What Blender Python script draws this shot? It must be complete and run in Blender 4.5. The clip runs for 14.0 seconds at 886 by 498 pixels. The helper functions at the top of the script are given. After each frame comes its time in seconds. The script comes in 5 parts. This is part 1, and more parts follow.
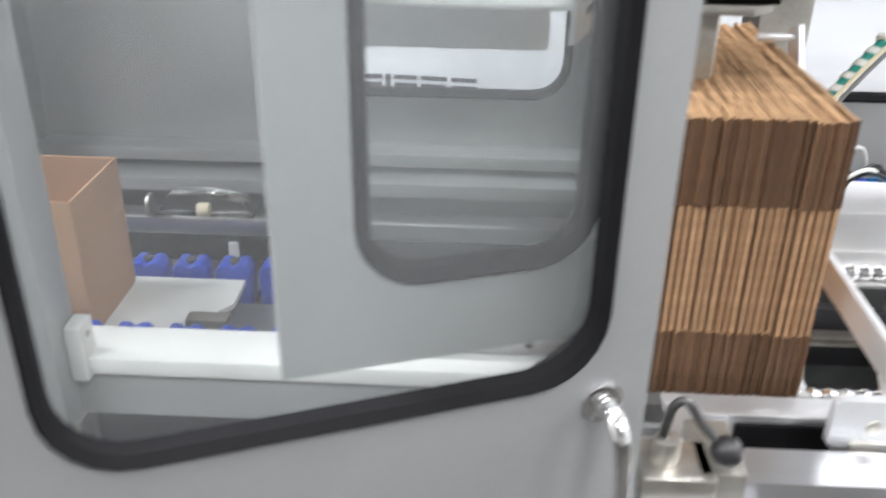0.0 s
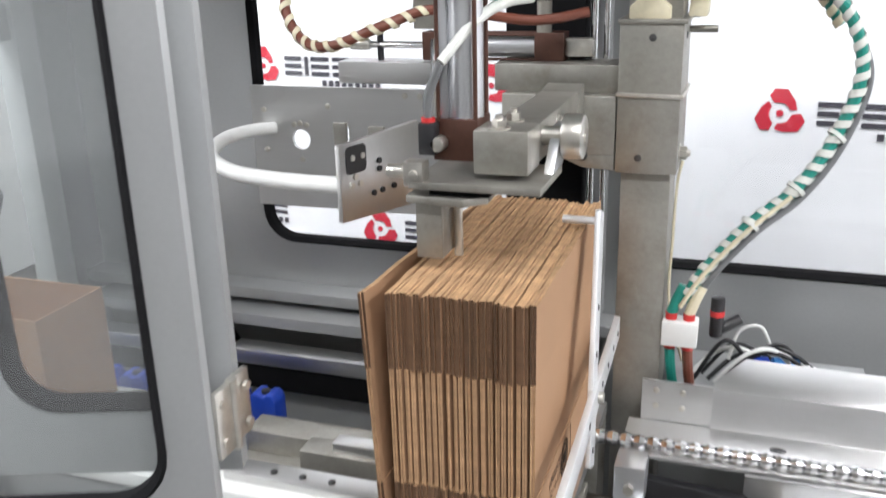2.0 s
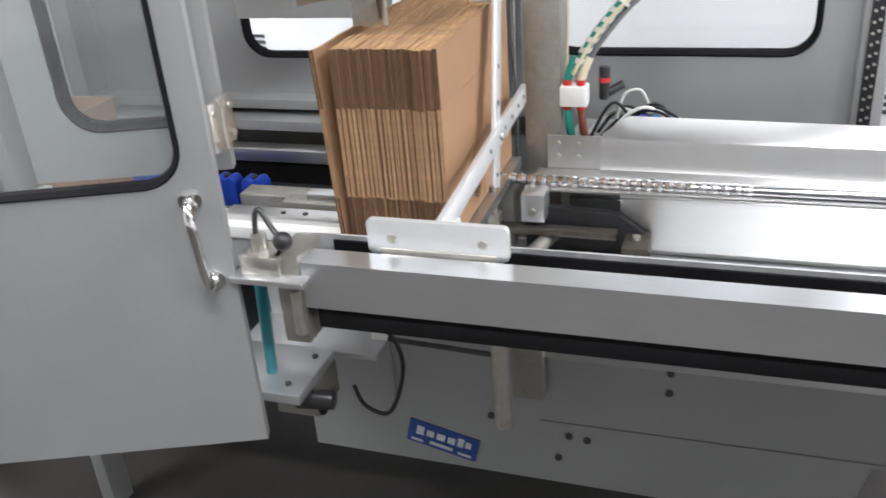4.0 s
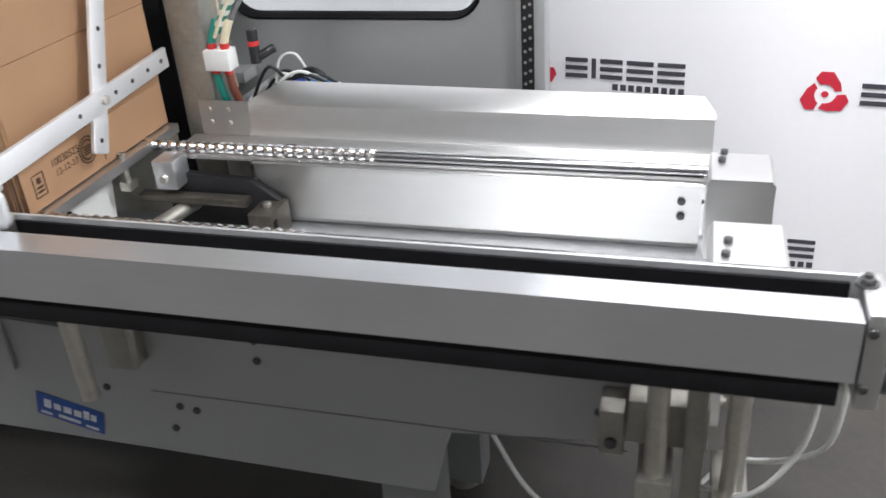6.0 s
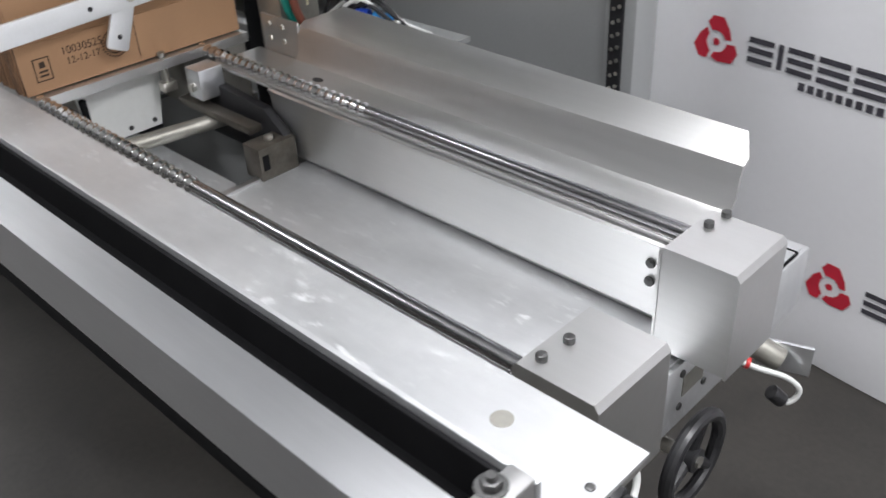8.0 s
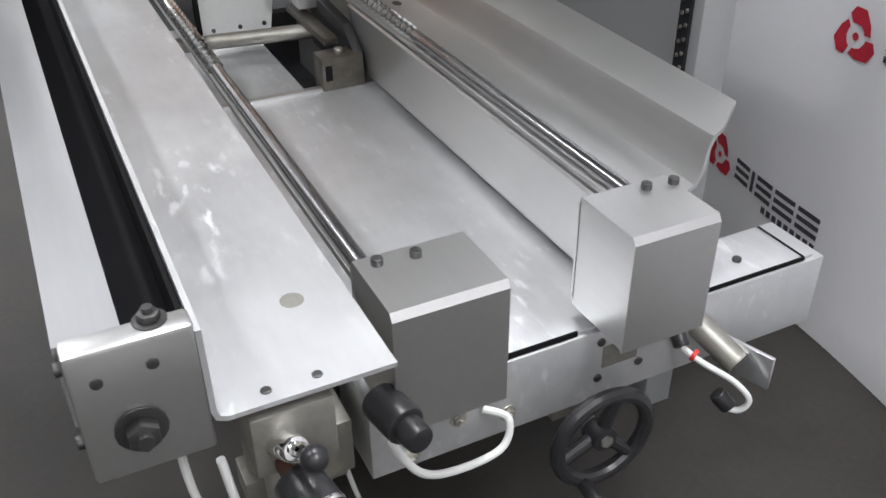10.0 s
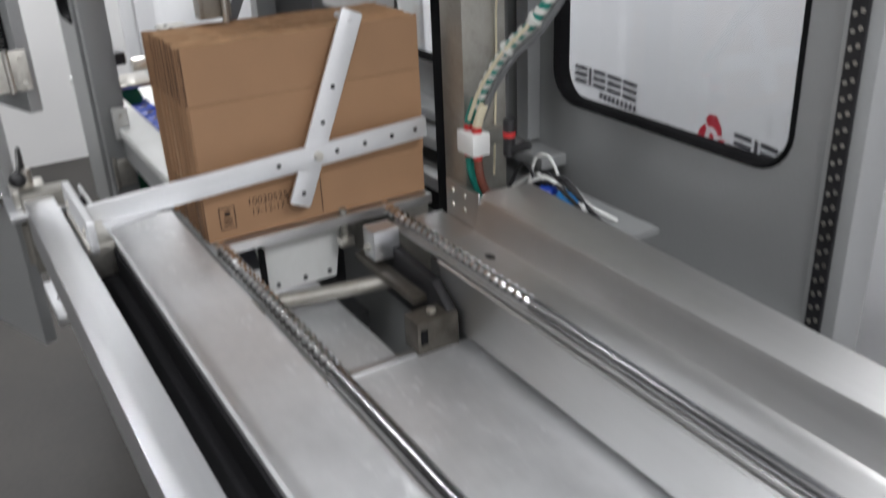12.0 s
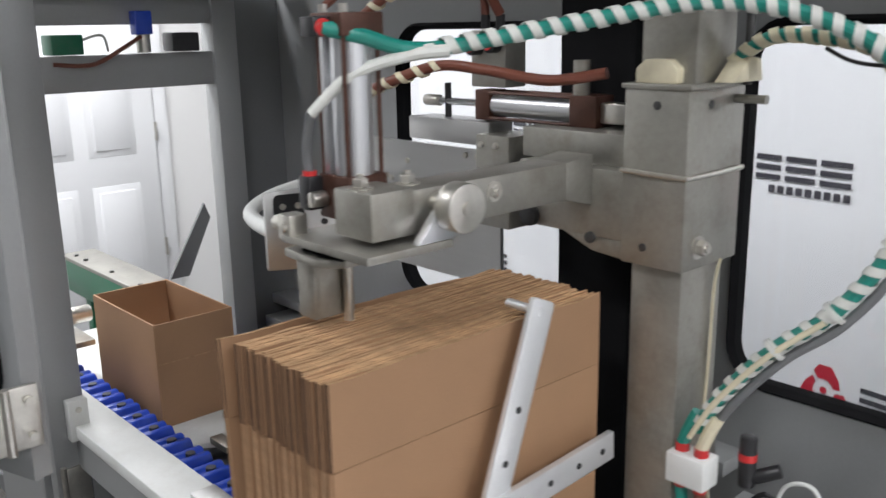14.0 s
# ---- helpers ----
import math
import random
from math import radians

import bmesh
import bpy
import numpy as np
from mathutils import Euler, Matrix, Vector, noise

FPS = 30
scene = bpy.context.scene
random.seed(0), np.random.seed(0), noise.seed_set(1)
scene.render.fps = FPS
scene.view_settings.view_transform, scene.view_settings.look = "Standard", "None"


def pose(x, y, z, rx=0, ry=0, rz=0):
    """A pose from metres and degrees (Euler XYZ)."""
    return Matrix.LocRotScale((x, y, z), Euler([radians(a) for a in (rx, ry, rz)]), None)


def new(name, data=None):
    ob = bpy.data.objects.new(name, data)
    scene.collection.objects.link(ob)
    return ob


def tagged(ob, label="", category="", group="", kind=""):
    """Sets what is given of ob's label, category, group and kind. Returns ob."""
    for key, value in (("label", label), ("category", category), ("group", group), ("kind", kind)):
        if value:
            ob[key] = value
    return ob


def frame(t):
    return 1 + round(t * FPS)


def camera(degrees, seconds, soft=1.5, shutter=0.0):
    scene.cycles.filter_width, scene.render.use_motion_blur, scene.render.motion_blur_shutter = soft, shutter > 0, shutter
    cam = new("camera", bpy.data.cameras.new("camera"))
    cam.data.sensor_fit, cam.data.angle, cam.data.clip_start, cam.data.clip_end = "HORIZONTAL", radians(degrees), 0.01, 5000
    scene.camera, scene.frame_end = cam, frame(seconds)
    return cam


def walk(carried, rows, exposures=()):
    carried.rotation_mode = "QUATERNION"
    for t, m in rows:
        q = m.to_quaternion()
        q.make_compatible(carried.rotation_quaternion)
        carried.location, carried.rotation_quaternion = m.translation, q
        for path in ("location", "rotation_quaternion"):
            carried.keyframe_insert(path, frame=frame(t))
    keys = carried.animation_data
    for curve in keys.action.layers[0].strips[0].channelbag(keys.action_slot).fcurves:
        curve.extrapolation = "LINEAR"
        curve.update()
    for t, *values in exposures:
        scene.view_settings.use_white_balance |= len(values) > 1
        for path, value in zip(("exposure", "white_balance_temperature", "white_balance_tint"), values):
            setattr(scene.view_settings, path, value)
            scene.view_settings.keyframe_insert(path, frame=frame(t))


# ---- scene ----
EXPOSURES = [(0.0, 0.76), (1.0, 0.70), (2.7, 0.50), (5.0, 0.56), (6.0, 0.34), (6.5, 0.20), (7.5, -0.06), (8.0, -0.20), (8.5, -0.26), (11.0, -0.40), (11.5, -0.52), (12.0, -0.46), (12.5, -0.38), (13.5, -0.30), (14.0, -0.15)]

cam = camera(52.8, 14.0, shutter=0.5)
# seconds, eye (metres), pitch, roll, yaw (degrees)
PATH = [
    (0, 0.122, -0.036, 1.525, -27.1, -0.75, 2.75),
    (0.5, 0.275, -0.008, 1.591, -25.09, -0.26, 3.10),
    (1, 0.454, -0.016, 1.574, -18.90, -1.20, 10.38),
    (1.5, 0.669, 0.002, 1.635, -17.80, -0.29, 17.69),
    (2, 0.761, -0.052, 1.622, -18.75, 1.42, 18.84),
    (2.5, 0.771, -0.211, 1.606, -21.17, 2.20, 18.11),
    (2.7, 0.778, -0.266, 1.597, -22.80, 2.46, 17.88),
    (4.8, 1.242, -0.498, 1.550, -26.96, 5.47, 16.14),
    (5, 1.298, -0.489, 1.539, -26.97, 5.50, 13.86),
    (5.5, 1.465, -0.396, 1.551, -28.66, 2.52, 13.07),
    (6, 1.660, -0.260, 1.508, -28.65, 3.58, 15.05),
    (6.5, 1.882, -0.145, 1.508, -29.63, 2.92, 22.82),
    (7, 2.074, -0.033, 1.493, -30.56, 3.40, 29.76),
    (7.5, 2.138, 0.170, 1.468, -31.74, 3.35, 36.20),
    (8, 2.178, 0.361, 1.460, -32.64, 2.64, 43.98),
    (8.5, 2.265, 0.470, 1.414, -33.17, 2.33, 52.46),
    (10.8, 2.476, 0.699, 1.369, -31.64, 1.97, 65.88),
    (11, 2.449, 0.688, 1.389, -30.70, 2.61, 65.82),
    (11.5, 2.334, 0.609, 1.459, -29.14, 2.19, 65.13),
    (12, 2.101, 0.525, 1.528, -24.88, 2.27, 59.02),
    (12.5, 1.917, 0.504, 1.547, -19.18, 1.10, 57.28),
    (13, 1.665, 0.534, 1.577, -15.54, 1.46, 56.27),
    (13.5, 1.482, 0.526, 1.590, -14.02, 0.93, 53.82),
    (14, 1.287, 0.407, 1.587, -14.18, 1.04, 47.49),
]
walk(cam, [(t, pose(x, y, z, 90 + pitch, roll, yaw)) for t, x, y, z, pitch, roll, yaw in PATH], EXPOSURES)
# ---------------------------------------------------------------- world and light
W = bpy.data.worlds.new("room_air")
W.use_nodes = True
W.node_tree.nodes["Background"].inputs[0].default_value = (0.80, 0.86, 0.95, 1)
W.node_tree.nodes["Background"].inputs[1].default_value = 0.15
scene.world = W


def ceiling_lamp(x, y, sx, sy, power):
    lamp = bpy.data.lights.new("ceiling_lamp_light", "AREA")
    lamp.shape, lamp.size, lamp.size_y, lamp.energy, lamp.color = "RECTANGLE", sx, sy, power, (0.965, 0.968, 1.0)
    ob = new("ceiling_lamp_light", lamp)
    ob.location = (x, y, 3.36)
    return ob


LAMPS = [(-1.6, -0.6), (1.2, -0.6), (4.0, -0.6), (-1.9, 1.25), (1.2, 1.25), (3.9, 1.25)]
for lx, ly in LAMPS:
    ceiling_lamp(lx, ly, 1.2, 0.30, 48 if ly < 0 else (104 if lx < 0 else 82))

# ---------------------------------------------------------------- materials


def mat(name, color, rough=0.5, metal=0.0, var=0.12, scale=6.0, fine=90.0, bump=0.15, stretch=(1, 1, 1), dirt=None, dirt_amount=0.0, coat=0.0, rvar=0.12, island=0.0):
    m = bpy.data.materials.new(name)
    m.use_nodes = True
    nt = m.node_tree
    n, l = nt.nodes, nt.links
    b = n["Principled BSDF"]
    b.inputs["Metallic"].default_value = metal
    b.inputs["Coat Weight"].default_value = coat
    b.inputs["Specular IOR Level"].default_value = 0.1 if "rubber" in name else 0.5
    tc = n.new("ShaderNodeTexCoord")
    mp = n.new("ShaderNodeMapping")
    mp.inputs["Scale"].default_value = stretch
    l.new(tc.outputs["Object"], mp.inputs["Vector"])
    big = n.new("ShaderNodeTexNoise")
    big.inputs["Scale"].default_value, big.inputs["Detail"].default_value = scale, 6
    small = n.new("ShaderNodeTexNoise")
    small.inputs["Scale"].default_value, small.inputs["Detail"].default_value = fine, 4
    l.new(tc.outputs["Object"], big.inputs["Vector"])
    l.new(mp.outputs["Vector"], small.inputs["Vector"])
    add = n.new("ShaderNodeMix")
    add.inputs[0].default_value = 0.3
    l.new(big.outputs["Fac"], add.inputs[2])
    l.new(small.outputs["Fac"], add.inputs[3])
    ramp = n.new("ShaderNodeValToRGB")
    lo = [max(0, c * (1 - var)) for c in color]
    hi = [min(1, c * (1 + var)) for c in color]
    ramp.color_ramp.elements[0].color, ramp.color_ramp.elements[1].color = (*lo, 1), (*hi, 1)
    ramp.color_ramp.elements[0].position, ramp.color_ramp.elements[1].position = 0.32, 0.68
    l.new(add.outputs[0], ramp.inputs[0])
    last = ramp.outputs[0]
    if island:
        geo = n.new("ShaderNodeObjectInfo")
        hs = n.new("ShaderNodeHueSaturation")
        mr = n.new("ShaderNodeMapRange")
        mr.inputs[3].default_value, mr.inputs[4].default_value = 1 - island, 1 + island
        l.new(geo.outputs["Random"], mr.inputs[0])
        l.new(mr.outputs[0], hs.inputs["Value"])
        l.new(last, hs.inputs["Color"])
        last = hs.outputs[0]
    if dirt:
        spot = n.new("ShaderNodeTexNoise")
        spot.inputs["Scale"].default_value, spot.inputs["Detail"].default_value, spot.inputs["Roughness"].default_value = scale * 1.7, 9, 0.68
        l.new(tc.outputs["Object"], spot.inputs["Vector"])
        r2 = n.new("ShaderNodeMapRange")
        r2.inputs[1].default_value, r2.inputs[2].default_value, r2.inputs[4].default_value = 0.52, 0.78, dirt_amount
        l.new(spot.outputs["Fac"], r2.inputs[0])
        mx = n.new("ShaderNodeMix")
        mx.data_type = "RGBA"
        l.new(r2.outputs[0], mx.inputs[0])
        l.new(last, mx.inputs[6])
        mx.inputs[7].default_value = (*dirt, 1)
        last = mx.outputs[2]
    l.new(last, b.inputs["Base Color"])
    rr = n.new("ShaderNodeMapRange")
    rr.inputs[3].default_value, rr.inputs[4].default_value = max(0.03, rough - rvar), min(1, rough + rvar)
    l.new(add.outputs[0], rr.inputs[0])
    l.new(rr.outputs[0], b.inputs["Roughness"])
    if bump:
        bp = n.new("ShaderNodeBump")
        bp.inputs["Strength"].default_value, bp.inputs["Distance"].default_value = bump, 0.002
        l.new(small.outputs["Fac"], bp.inputs["Height"])
        l.new(bp.outputs[0], b.inputs["Normal"])
    return m


def scuffed(m, amount=0.5):
    """Short pale rub marks across a plate, gathered in patches."""
    n, l = m.node_tree.nodes, m.node_tree.links
    b = n["Principled BSDF"]
    base = b.inputs["Base Color"].links[0].from_socket
    rough = b.inputs["Roughness"].links[0].from_socket
    tc = n.new("ShaderNodeTexCoord")
    masks = []
    for stretch, lo, hi, detail in (((26, 75, 40), 0.57, 0.68, 3), ((5, 9, 9), 0.46, 0.60, 2)):
        mp = n.new("ShaderNodeMapping")
        mp.inputs["Scale"].default_value = stretch
        mp.inputs["Rotation"].default_value = (0, 0, 0.5)
        t = n.new("ShaderNodeTexNoise")
        t.inputs["Scale"].default_value, t.inputs["Detail"].default_value = 1.0, detail
        r = n.new("ShaderNodeMapRange")
        r.inputs[1].default_value, r.inputs[2].default_value = lo, hi
        l.new(tc.outputs["Object"], mp.inputs[0])
        l.new(mp.outputs[0], t.inputs["Vector"])
        l.new(t.outputs["Fac"], r.inputs[0])
        masks.append(r.outputs[0])
    mu = n.new("ShaderNodeMath")
    mu.operation = "MULTIPLY"
    l.new(masks[0], mu.inputs[0])
    l.new(masks[1], mu.inputs[1])
    am = n.new("ShaderNodeMath")
    am.operation = "MULTIPLY"
    am.inputs[1].default_value = amount
    l.new(mu.outputs[0], am.inputs[0])
    mx = n.new("ShaderNodeMix")
    mx.data_type = "RGBA"
    mx.inputs[7].default_value = (0.86, 0.87, 0.88, 1)
    l.new(am.outputs[0], mx.inputs[0])
    l.new(base, mx.inputs[6])
    l.new(mx.outputs[2], b.inputs["Base Color"])
    ad = n.new("ShaderNodeMath")
    ad.operation = "MULTIPLY_ADD"
    ad.inputs[1].default_value = 0.3
    l.new(am.outputs[0], ad.inputs[0])
    l.new(rough, ad.inputs[2])
    l.new(ad.outputs[0], b.inputs["Roughness"])
    return m


def hazy_mat(name, haze):
    """Scuffed clear sheet: mostly see-through, with a milky film and a soft gloss."""
    m = bpy.data.materials.new(name)
    m.use_nodes = True
    n, l = m.node_tree.nodes, m.node_tree.links
    n.remove(n["Principled BSDF"])
    clear, film, gloss = n.new("ShaderNodeBsdfTransparent"), n.new("ShaderNodeBsdfDiffuse"), n.new("ShaderNodeBsdfGlossy")
    clear.inputs[0].default_value = (0.95, 0.965, 0.965, 1)
    film.inputs[0].default_value = (0.74, 0.76, 0.77, 1)
    gloss.inputs["Roughness"].default_value = 0.06
    tc, smear, amount = n.new("ShaderNodeTexCoord"), n.new("ShaderNodeTexNoise"), n.new("ShaderNodeMapRange")
    smear.inputs["Scale"].default_value, smear.inputs["Detail"].default_value = 3.5, 5
    amount.inputs[3].default_value, amount.inputs[4].default_value = haze * 0.6, haze * 1.4
    l.new(tc.outputs["Object"], smear.inputs["Vector"])
    l.new(smear.outputs["Fac"], amount.inputs[0])
    a, c, fr = n.new("ShaderNodeMixShader"), n.new("ShaderNodeMixShader"), n.new("ShaderNodeFresnel")
    fr.inputs[0].default_value = 1.5
    l.new(amount.outputs[0], a.inputs[0])
    l.new(clear.outputs[0], a.inputs[1])
    l.new(film.outputs[0], a.inputs[2])
    l.new(fr.outputs[0], c.inputs[0])
    l.new(a.outputs[0], c.inputs[1])
    l.new(gloss.outputs[0], c.inputs[2])
    l.new(c.outputs[0], n["Material Output"].inputs[0])
    return m


def glass_mat(name):
    m = bpy.data.materials.new(name)
    m.use_nodes = True
    b = m.node_tree.nodes["Principled BSDF"]
    b.inputs["Base Color"].default_value = (0.93, 0.95, 0.95, 1)
    b.inputs["Roughness"].default_value = 0.03
    b.inputs["IOR"].default_value = 1.45
    b.inputs["Transmission Weight"].default_value = 1.0
    return m


PAINT = mat("grey_painted_steel", (0.36, 0.37, 0.37), 0.40, 0.25, 0.06, 3.0, 160, 0.05, dirt=(0.30, 0.30, 0.28), dirt_amount=0.25)
NICKEL = mat("nickel_plated_steel", (0.36, 0.35, 0.315), 0.42, 0.72, 0.16, 9.0, 120, 0.08, dirt=(0.20, 0.175, 0.13), dirt_amount=0.6)
BRUSHED = mat("brushed_stainless_steel", (0.62, 0.62, 0.615), 0.36, 0.95, 0.05, 3.0, 130, 0.02, (0.03, 1.0, 1.0), dirt=(0.48, 0.48, 0.46), dirt_amount=0.3, rvar=0.05)
OILY = mat("oily_dark_steel", (0.11, 0.10, 0.085), 0.38, 0.6, 0.3, 14.0, 120, 0.06, dirt=(0.05, 0.04, 0.03), dirt_amount=0.6)
RODSTEEL = mat("dark_ground_steel", (0.36, 0.36, 0.37), 0.22, 1.0, 0.06, 20.0, 80, 0.0, rvar=0.05)
WORN = mat("scuffed_stainless_sheet", (0.68, 0.69, 0.70), 0.42, 0.72, 0.08, 9.0, 70, 0.002, (0.3, 1.0, 1.0), dirt=(0.78, 0.79, 0.79), dirt_amount=0.45, rvar=0.06)
scuffed(WORN, 0.75)
ALU = mat("anodised_aluminium", (0.68, 0.69, 0.71), 0.29, 0.88, 0.05, 5.0, 200, 0.0, (0.08, 1, 1), rvar=0.03)
WHITE_ALU = mat("matt_aluminium_bar", (0.78, 0.79, 0.80), 0.42, 0.6, 0.05, 8.0, 200, 0.05)
CHROME = mat("polished_chrome", (0.80, 0.80, 0.80), 0.10, 1.0, 0.03, 8.0, 60, 0.0, rvar=0.05)
BOLT = mat("dark_oxide_steel", (0.10, 0.10, 0.10), 0.40, 0.8, 0.2, 40, 200, 0.1)
ZINC = mat("zinc_plated_steel", (0.62, 0.60, 0.55), 0.32, 0.9, 0.10, 60, 200, 0.05)
RUBBER = mat("black_rubber", (0.010, 0.010, 0.011), 0.85, 0.0, 0.2, 20, 140, 0.1)
DARK = mat("black_painted_steel", (0.018, 0.018, 0.020), 0.45, 0.1, 0.2, 12, 140, 0.1)
BLACKPL = mat("black_plastic", (0.020, 0.020, 0.022), 0.33, 0.0, 0.2, 20, 140, 0.06)
BROWN = mat("brown_anodised_block", (0.085, 0.038, 0.026), 0.42, 0.35, 0.18, 25, 200, 0.06)
BROWNHOSE = mat("brown_air_hose", (0.17, 0.055, 0.035), 0.38, 0.0, 0.12, 20, 120, 0.03)
GREENHOSE = mat("green_air_hose", (0.015, 0.24, 0.19), 0.35, 0.0, 0.12, 20, 120, 0.03)
TEALROD = mat("teal_plastic", (0.02, 0.22, 0.27), 0.4, 0.0, 0.1, 20, 120, 0.03)
WRAP = mat("white_spiral_wrap", (0.66, 0.67, 0.63), 0.45, 0.0, 0.10, 20, 120, 0.05, dirt=(0.42, 0.40, 0.33), dirt_amount=0.4)
CREAM = mat("cream_nylon", (0.68, 0.62, 0.45), 0.45, 0.0, 0.10, 20, 120, 0.05)
WHITEHOSE = mat("white_plastic_hose", (0.74, 0.75, 0.73), 0.35, 0.0, 0.06, 20, 120, 0.03)
REDPL = mat("red_plastic_collar", (0.55, 0.03, 0.03), 0.4, 0.0, 0.1, 20, 120, 0.0)
BLUEPL = mat("blue_plastic", (0.012, 0.055, 0.42), 0.36, 0.0, 0.15, 20, 120, 0.05)
BLUELIGHT = mat("light_blue_plastic", (0.03, 0.30, 0.75), 0.4, 0.0, 0.1, 20, 120, 0.0)
GREENPT = mat("green_painted_steel", (0.012, 0.15, 0.075), 0.4, 0.1, 0.15, 10, 120, 0.05, dirt=(0.10, 0.12, 0.10), dirt_amount=0.4)
SIGNBLUE = mat("blue_enamel_sign", (0.02, 0.075, 0.30), 0.35, 0.0, 0.12, 15, 120, 0.03, dirt=(0.05, 0.07, 0.12), dirt_amount=0.5)
SIGNWHITE = mat("worn_white_print", (0.66, 0.68, 0.72), 0.5, 0.0, 0.2, 40, 200, 0.0)
CARD = mat("brown_corrugated_cardboard", (0.375, 0.218, 0.120), 0.82, 0.0, 0.07, 7.0, 170, 0.15, (0.25, 1.0, 2.5), island=0.10)
# cardboard edge darkened: the shade between packed flaps is in this colour
FLAPEDGE = mat("shaded_flap_edge", (0.110, 0.058, 0.029), 0.9, 0.0, 0.35, 60.0, 300, 0.6, island=0.25)
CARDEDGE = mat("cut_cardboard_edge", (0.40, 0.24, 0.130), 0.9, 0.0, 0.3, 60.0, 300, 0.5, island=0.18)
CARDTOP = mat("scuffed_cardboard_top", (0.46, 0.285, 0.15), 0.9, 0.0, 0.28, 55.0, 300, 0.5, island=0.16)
INK = mat("dark_print_ink", (0.045, 0.026, 0.015), 0.8, 0.0, 0.2, 60, 200, 0.0)
CURTAIN = mat("white_vinyl_banner", (0.80, 0.80, 0.82), 0.5, 0.0, 0.025, 1.5, 60, 0.05)
PRINTDK = mat("charcoal_print", (0.055, 0.052, 0.065), 0.5, 0.0, 0.1, 20, 100, 0.0)
PRINTRED = mat("red_print", (0.52, 0.022, 0.045), 0.5, 0.0, 0.1, 20, 100, 0.0)
CONCRETE = mat("sealed_grey_concrete", (0.036, 0.033, 0.029), 0.60, 0.0, 0.45, 2.2, 60, 0.06, dirt=(0.020, 0.019, 0.018), dirt_amount=0.8)
WALLPAINT = mat("white_wall_paint", (0.80, 0.80, 0.79), 0.7, 0.0, 0.02, 2.0, 120, 0.06)
DOORPAINT = mat("white_door_paint", (0.84, 0.85, 0.86), 0.4, 0.0, 0.015, 3.0, 120, 0.03)
CEILPAINT = mat("white_ceiling_paint", (0.74, 0.74, 0.73), 0.8, 0.0, 0.03, 2.0, 120, 0.06)
WHITEPL = mat("white_uhmw_plastic", (0.76, 0.77, 0.75), 0.42, 0.0, 0.05, 9, 120, 0.04, dirt=(0.52, 0.50, 0.44), dirt_amount=0.3)
CLEARPL = glass_mat("clear_polycarbonate")
HAZYPL = hazy_mat("scuffed_clear_polycarbonate", 0.065)
DARKPANEL = mat("dark_grey_painted_panel", (0.17, 0.175, 0.18), 0.45, 0.1, 0.06, 3.0, 140, 0.05)
LAMPGLOW = bpy.data.materials.new("lamp_diffuser")
LAMPGLOW.use_nodes = True
LAMPGLOW.node_tree.nodes["Principled BSDF"].inputs["Emission Color"].default_value = (0.965, 0.968, 1.0, 1)
LAMPGLOW.node_tree.nodes["Principled BSDF"].inputs["Emission Strength"].default_value = 3.0

# ---------------------------------------------------------------- building tools
ORIGIN = {}


def thing(name, label, category, at=(0, 0, 0), group="", kind=""):
    e = new(name)
    e.location = at
    e.empty_display_size = 0.05
    ORIGIN[e.name] = Vector(at)
    tagged(e, label, category, group, kind)
    return e


def finish(bm, name, material, smooth=30):
    bmesh.ops.recalc_face_normals(bm, faces=bm.faces[:])
    me = bpy.data.meshes.new(name)
    bm.to_mesh(me)
    bm.free()
    for p in me.polygons:
        p.use_smooth = True
    me.set_sharp_from_angle(angle=radians(smooth))
    for m in material if isinstance(material, (list, tuple)) else (material,):
        me.materials.append(m)
    return me


def part(name, bm, material, parent, label=""):
    """One mesh under a thing or a part; vertices are given in world metres."""
    base = ORIGIN[parent.name]
    bmesh.ops.translate(bm, verts=bm.verts[:], vec=-base)
    ob = new(name, finish(bm, name, material))
    ob.parent = parent
    ORIGIN[ob.name] = base
    return tagged(ob, label)


def lone(name, bm, material, label, category, group="", kind="", at=(0, 0, 0)):
    bmesh.ops.translate(bm, verts=bm.verts[:], vec=-Vector(at))
    ob = new(name, finish(bm, name, material))
    ob.location = at
    ORIGIN[ob.name] = Vector(at)
    return tagged(ob, label, category, group, kind)


def box(x0, x1, y0, y1, z0, z1, bevel=0.0, seg=2, bm=None):
    b = bmesh.new()
    bmesh.ops.create_cube(b, size=1, matrix=Matrix.Translation(((x0 + x1) / 2, (y0 + y1) / 2, (z0 + z1) / 2)) @ Matrix.Diagonal((x1 - x0, y1 - y0, z1 - z0, 1)))
    if bevel:
        bmesh.ops.bevel(b, geom=b.edges[:], offset=bevel * 0.6, segments=seg, affect="EDGES", profile=0.5)
    return join(bm, b)


def join(bm, b):
    if bm is None:
        return b
    me = bpy.data.meshes.new("tmp")
    b.to_mesh(me)
    b.free()
    bm.from_mesh(me)
    bpy.data.meshes.remove(me)
    return bm


def turned(bm, m):
    bmesh.ops.transform(bm, matrix=m, verts=bm.verts[:])
    return bm


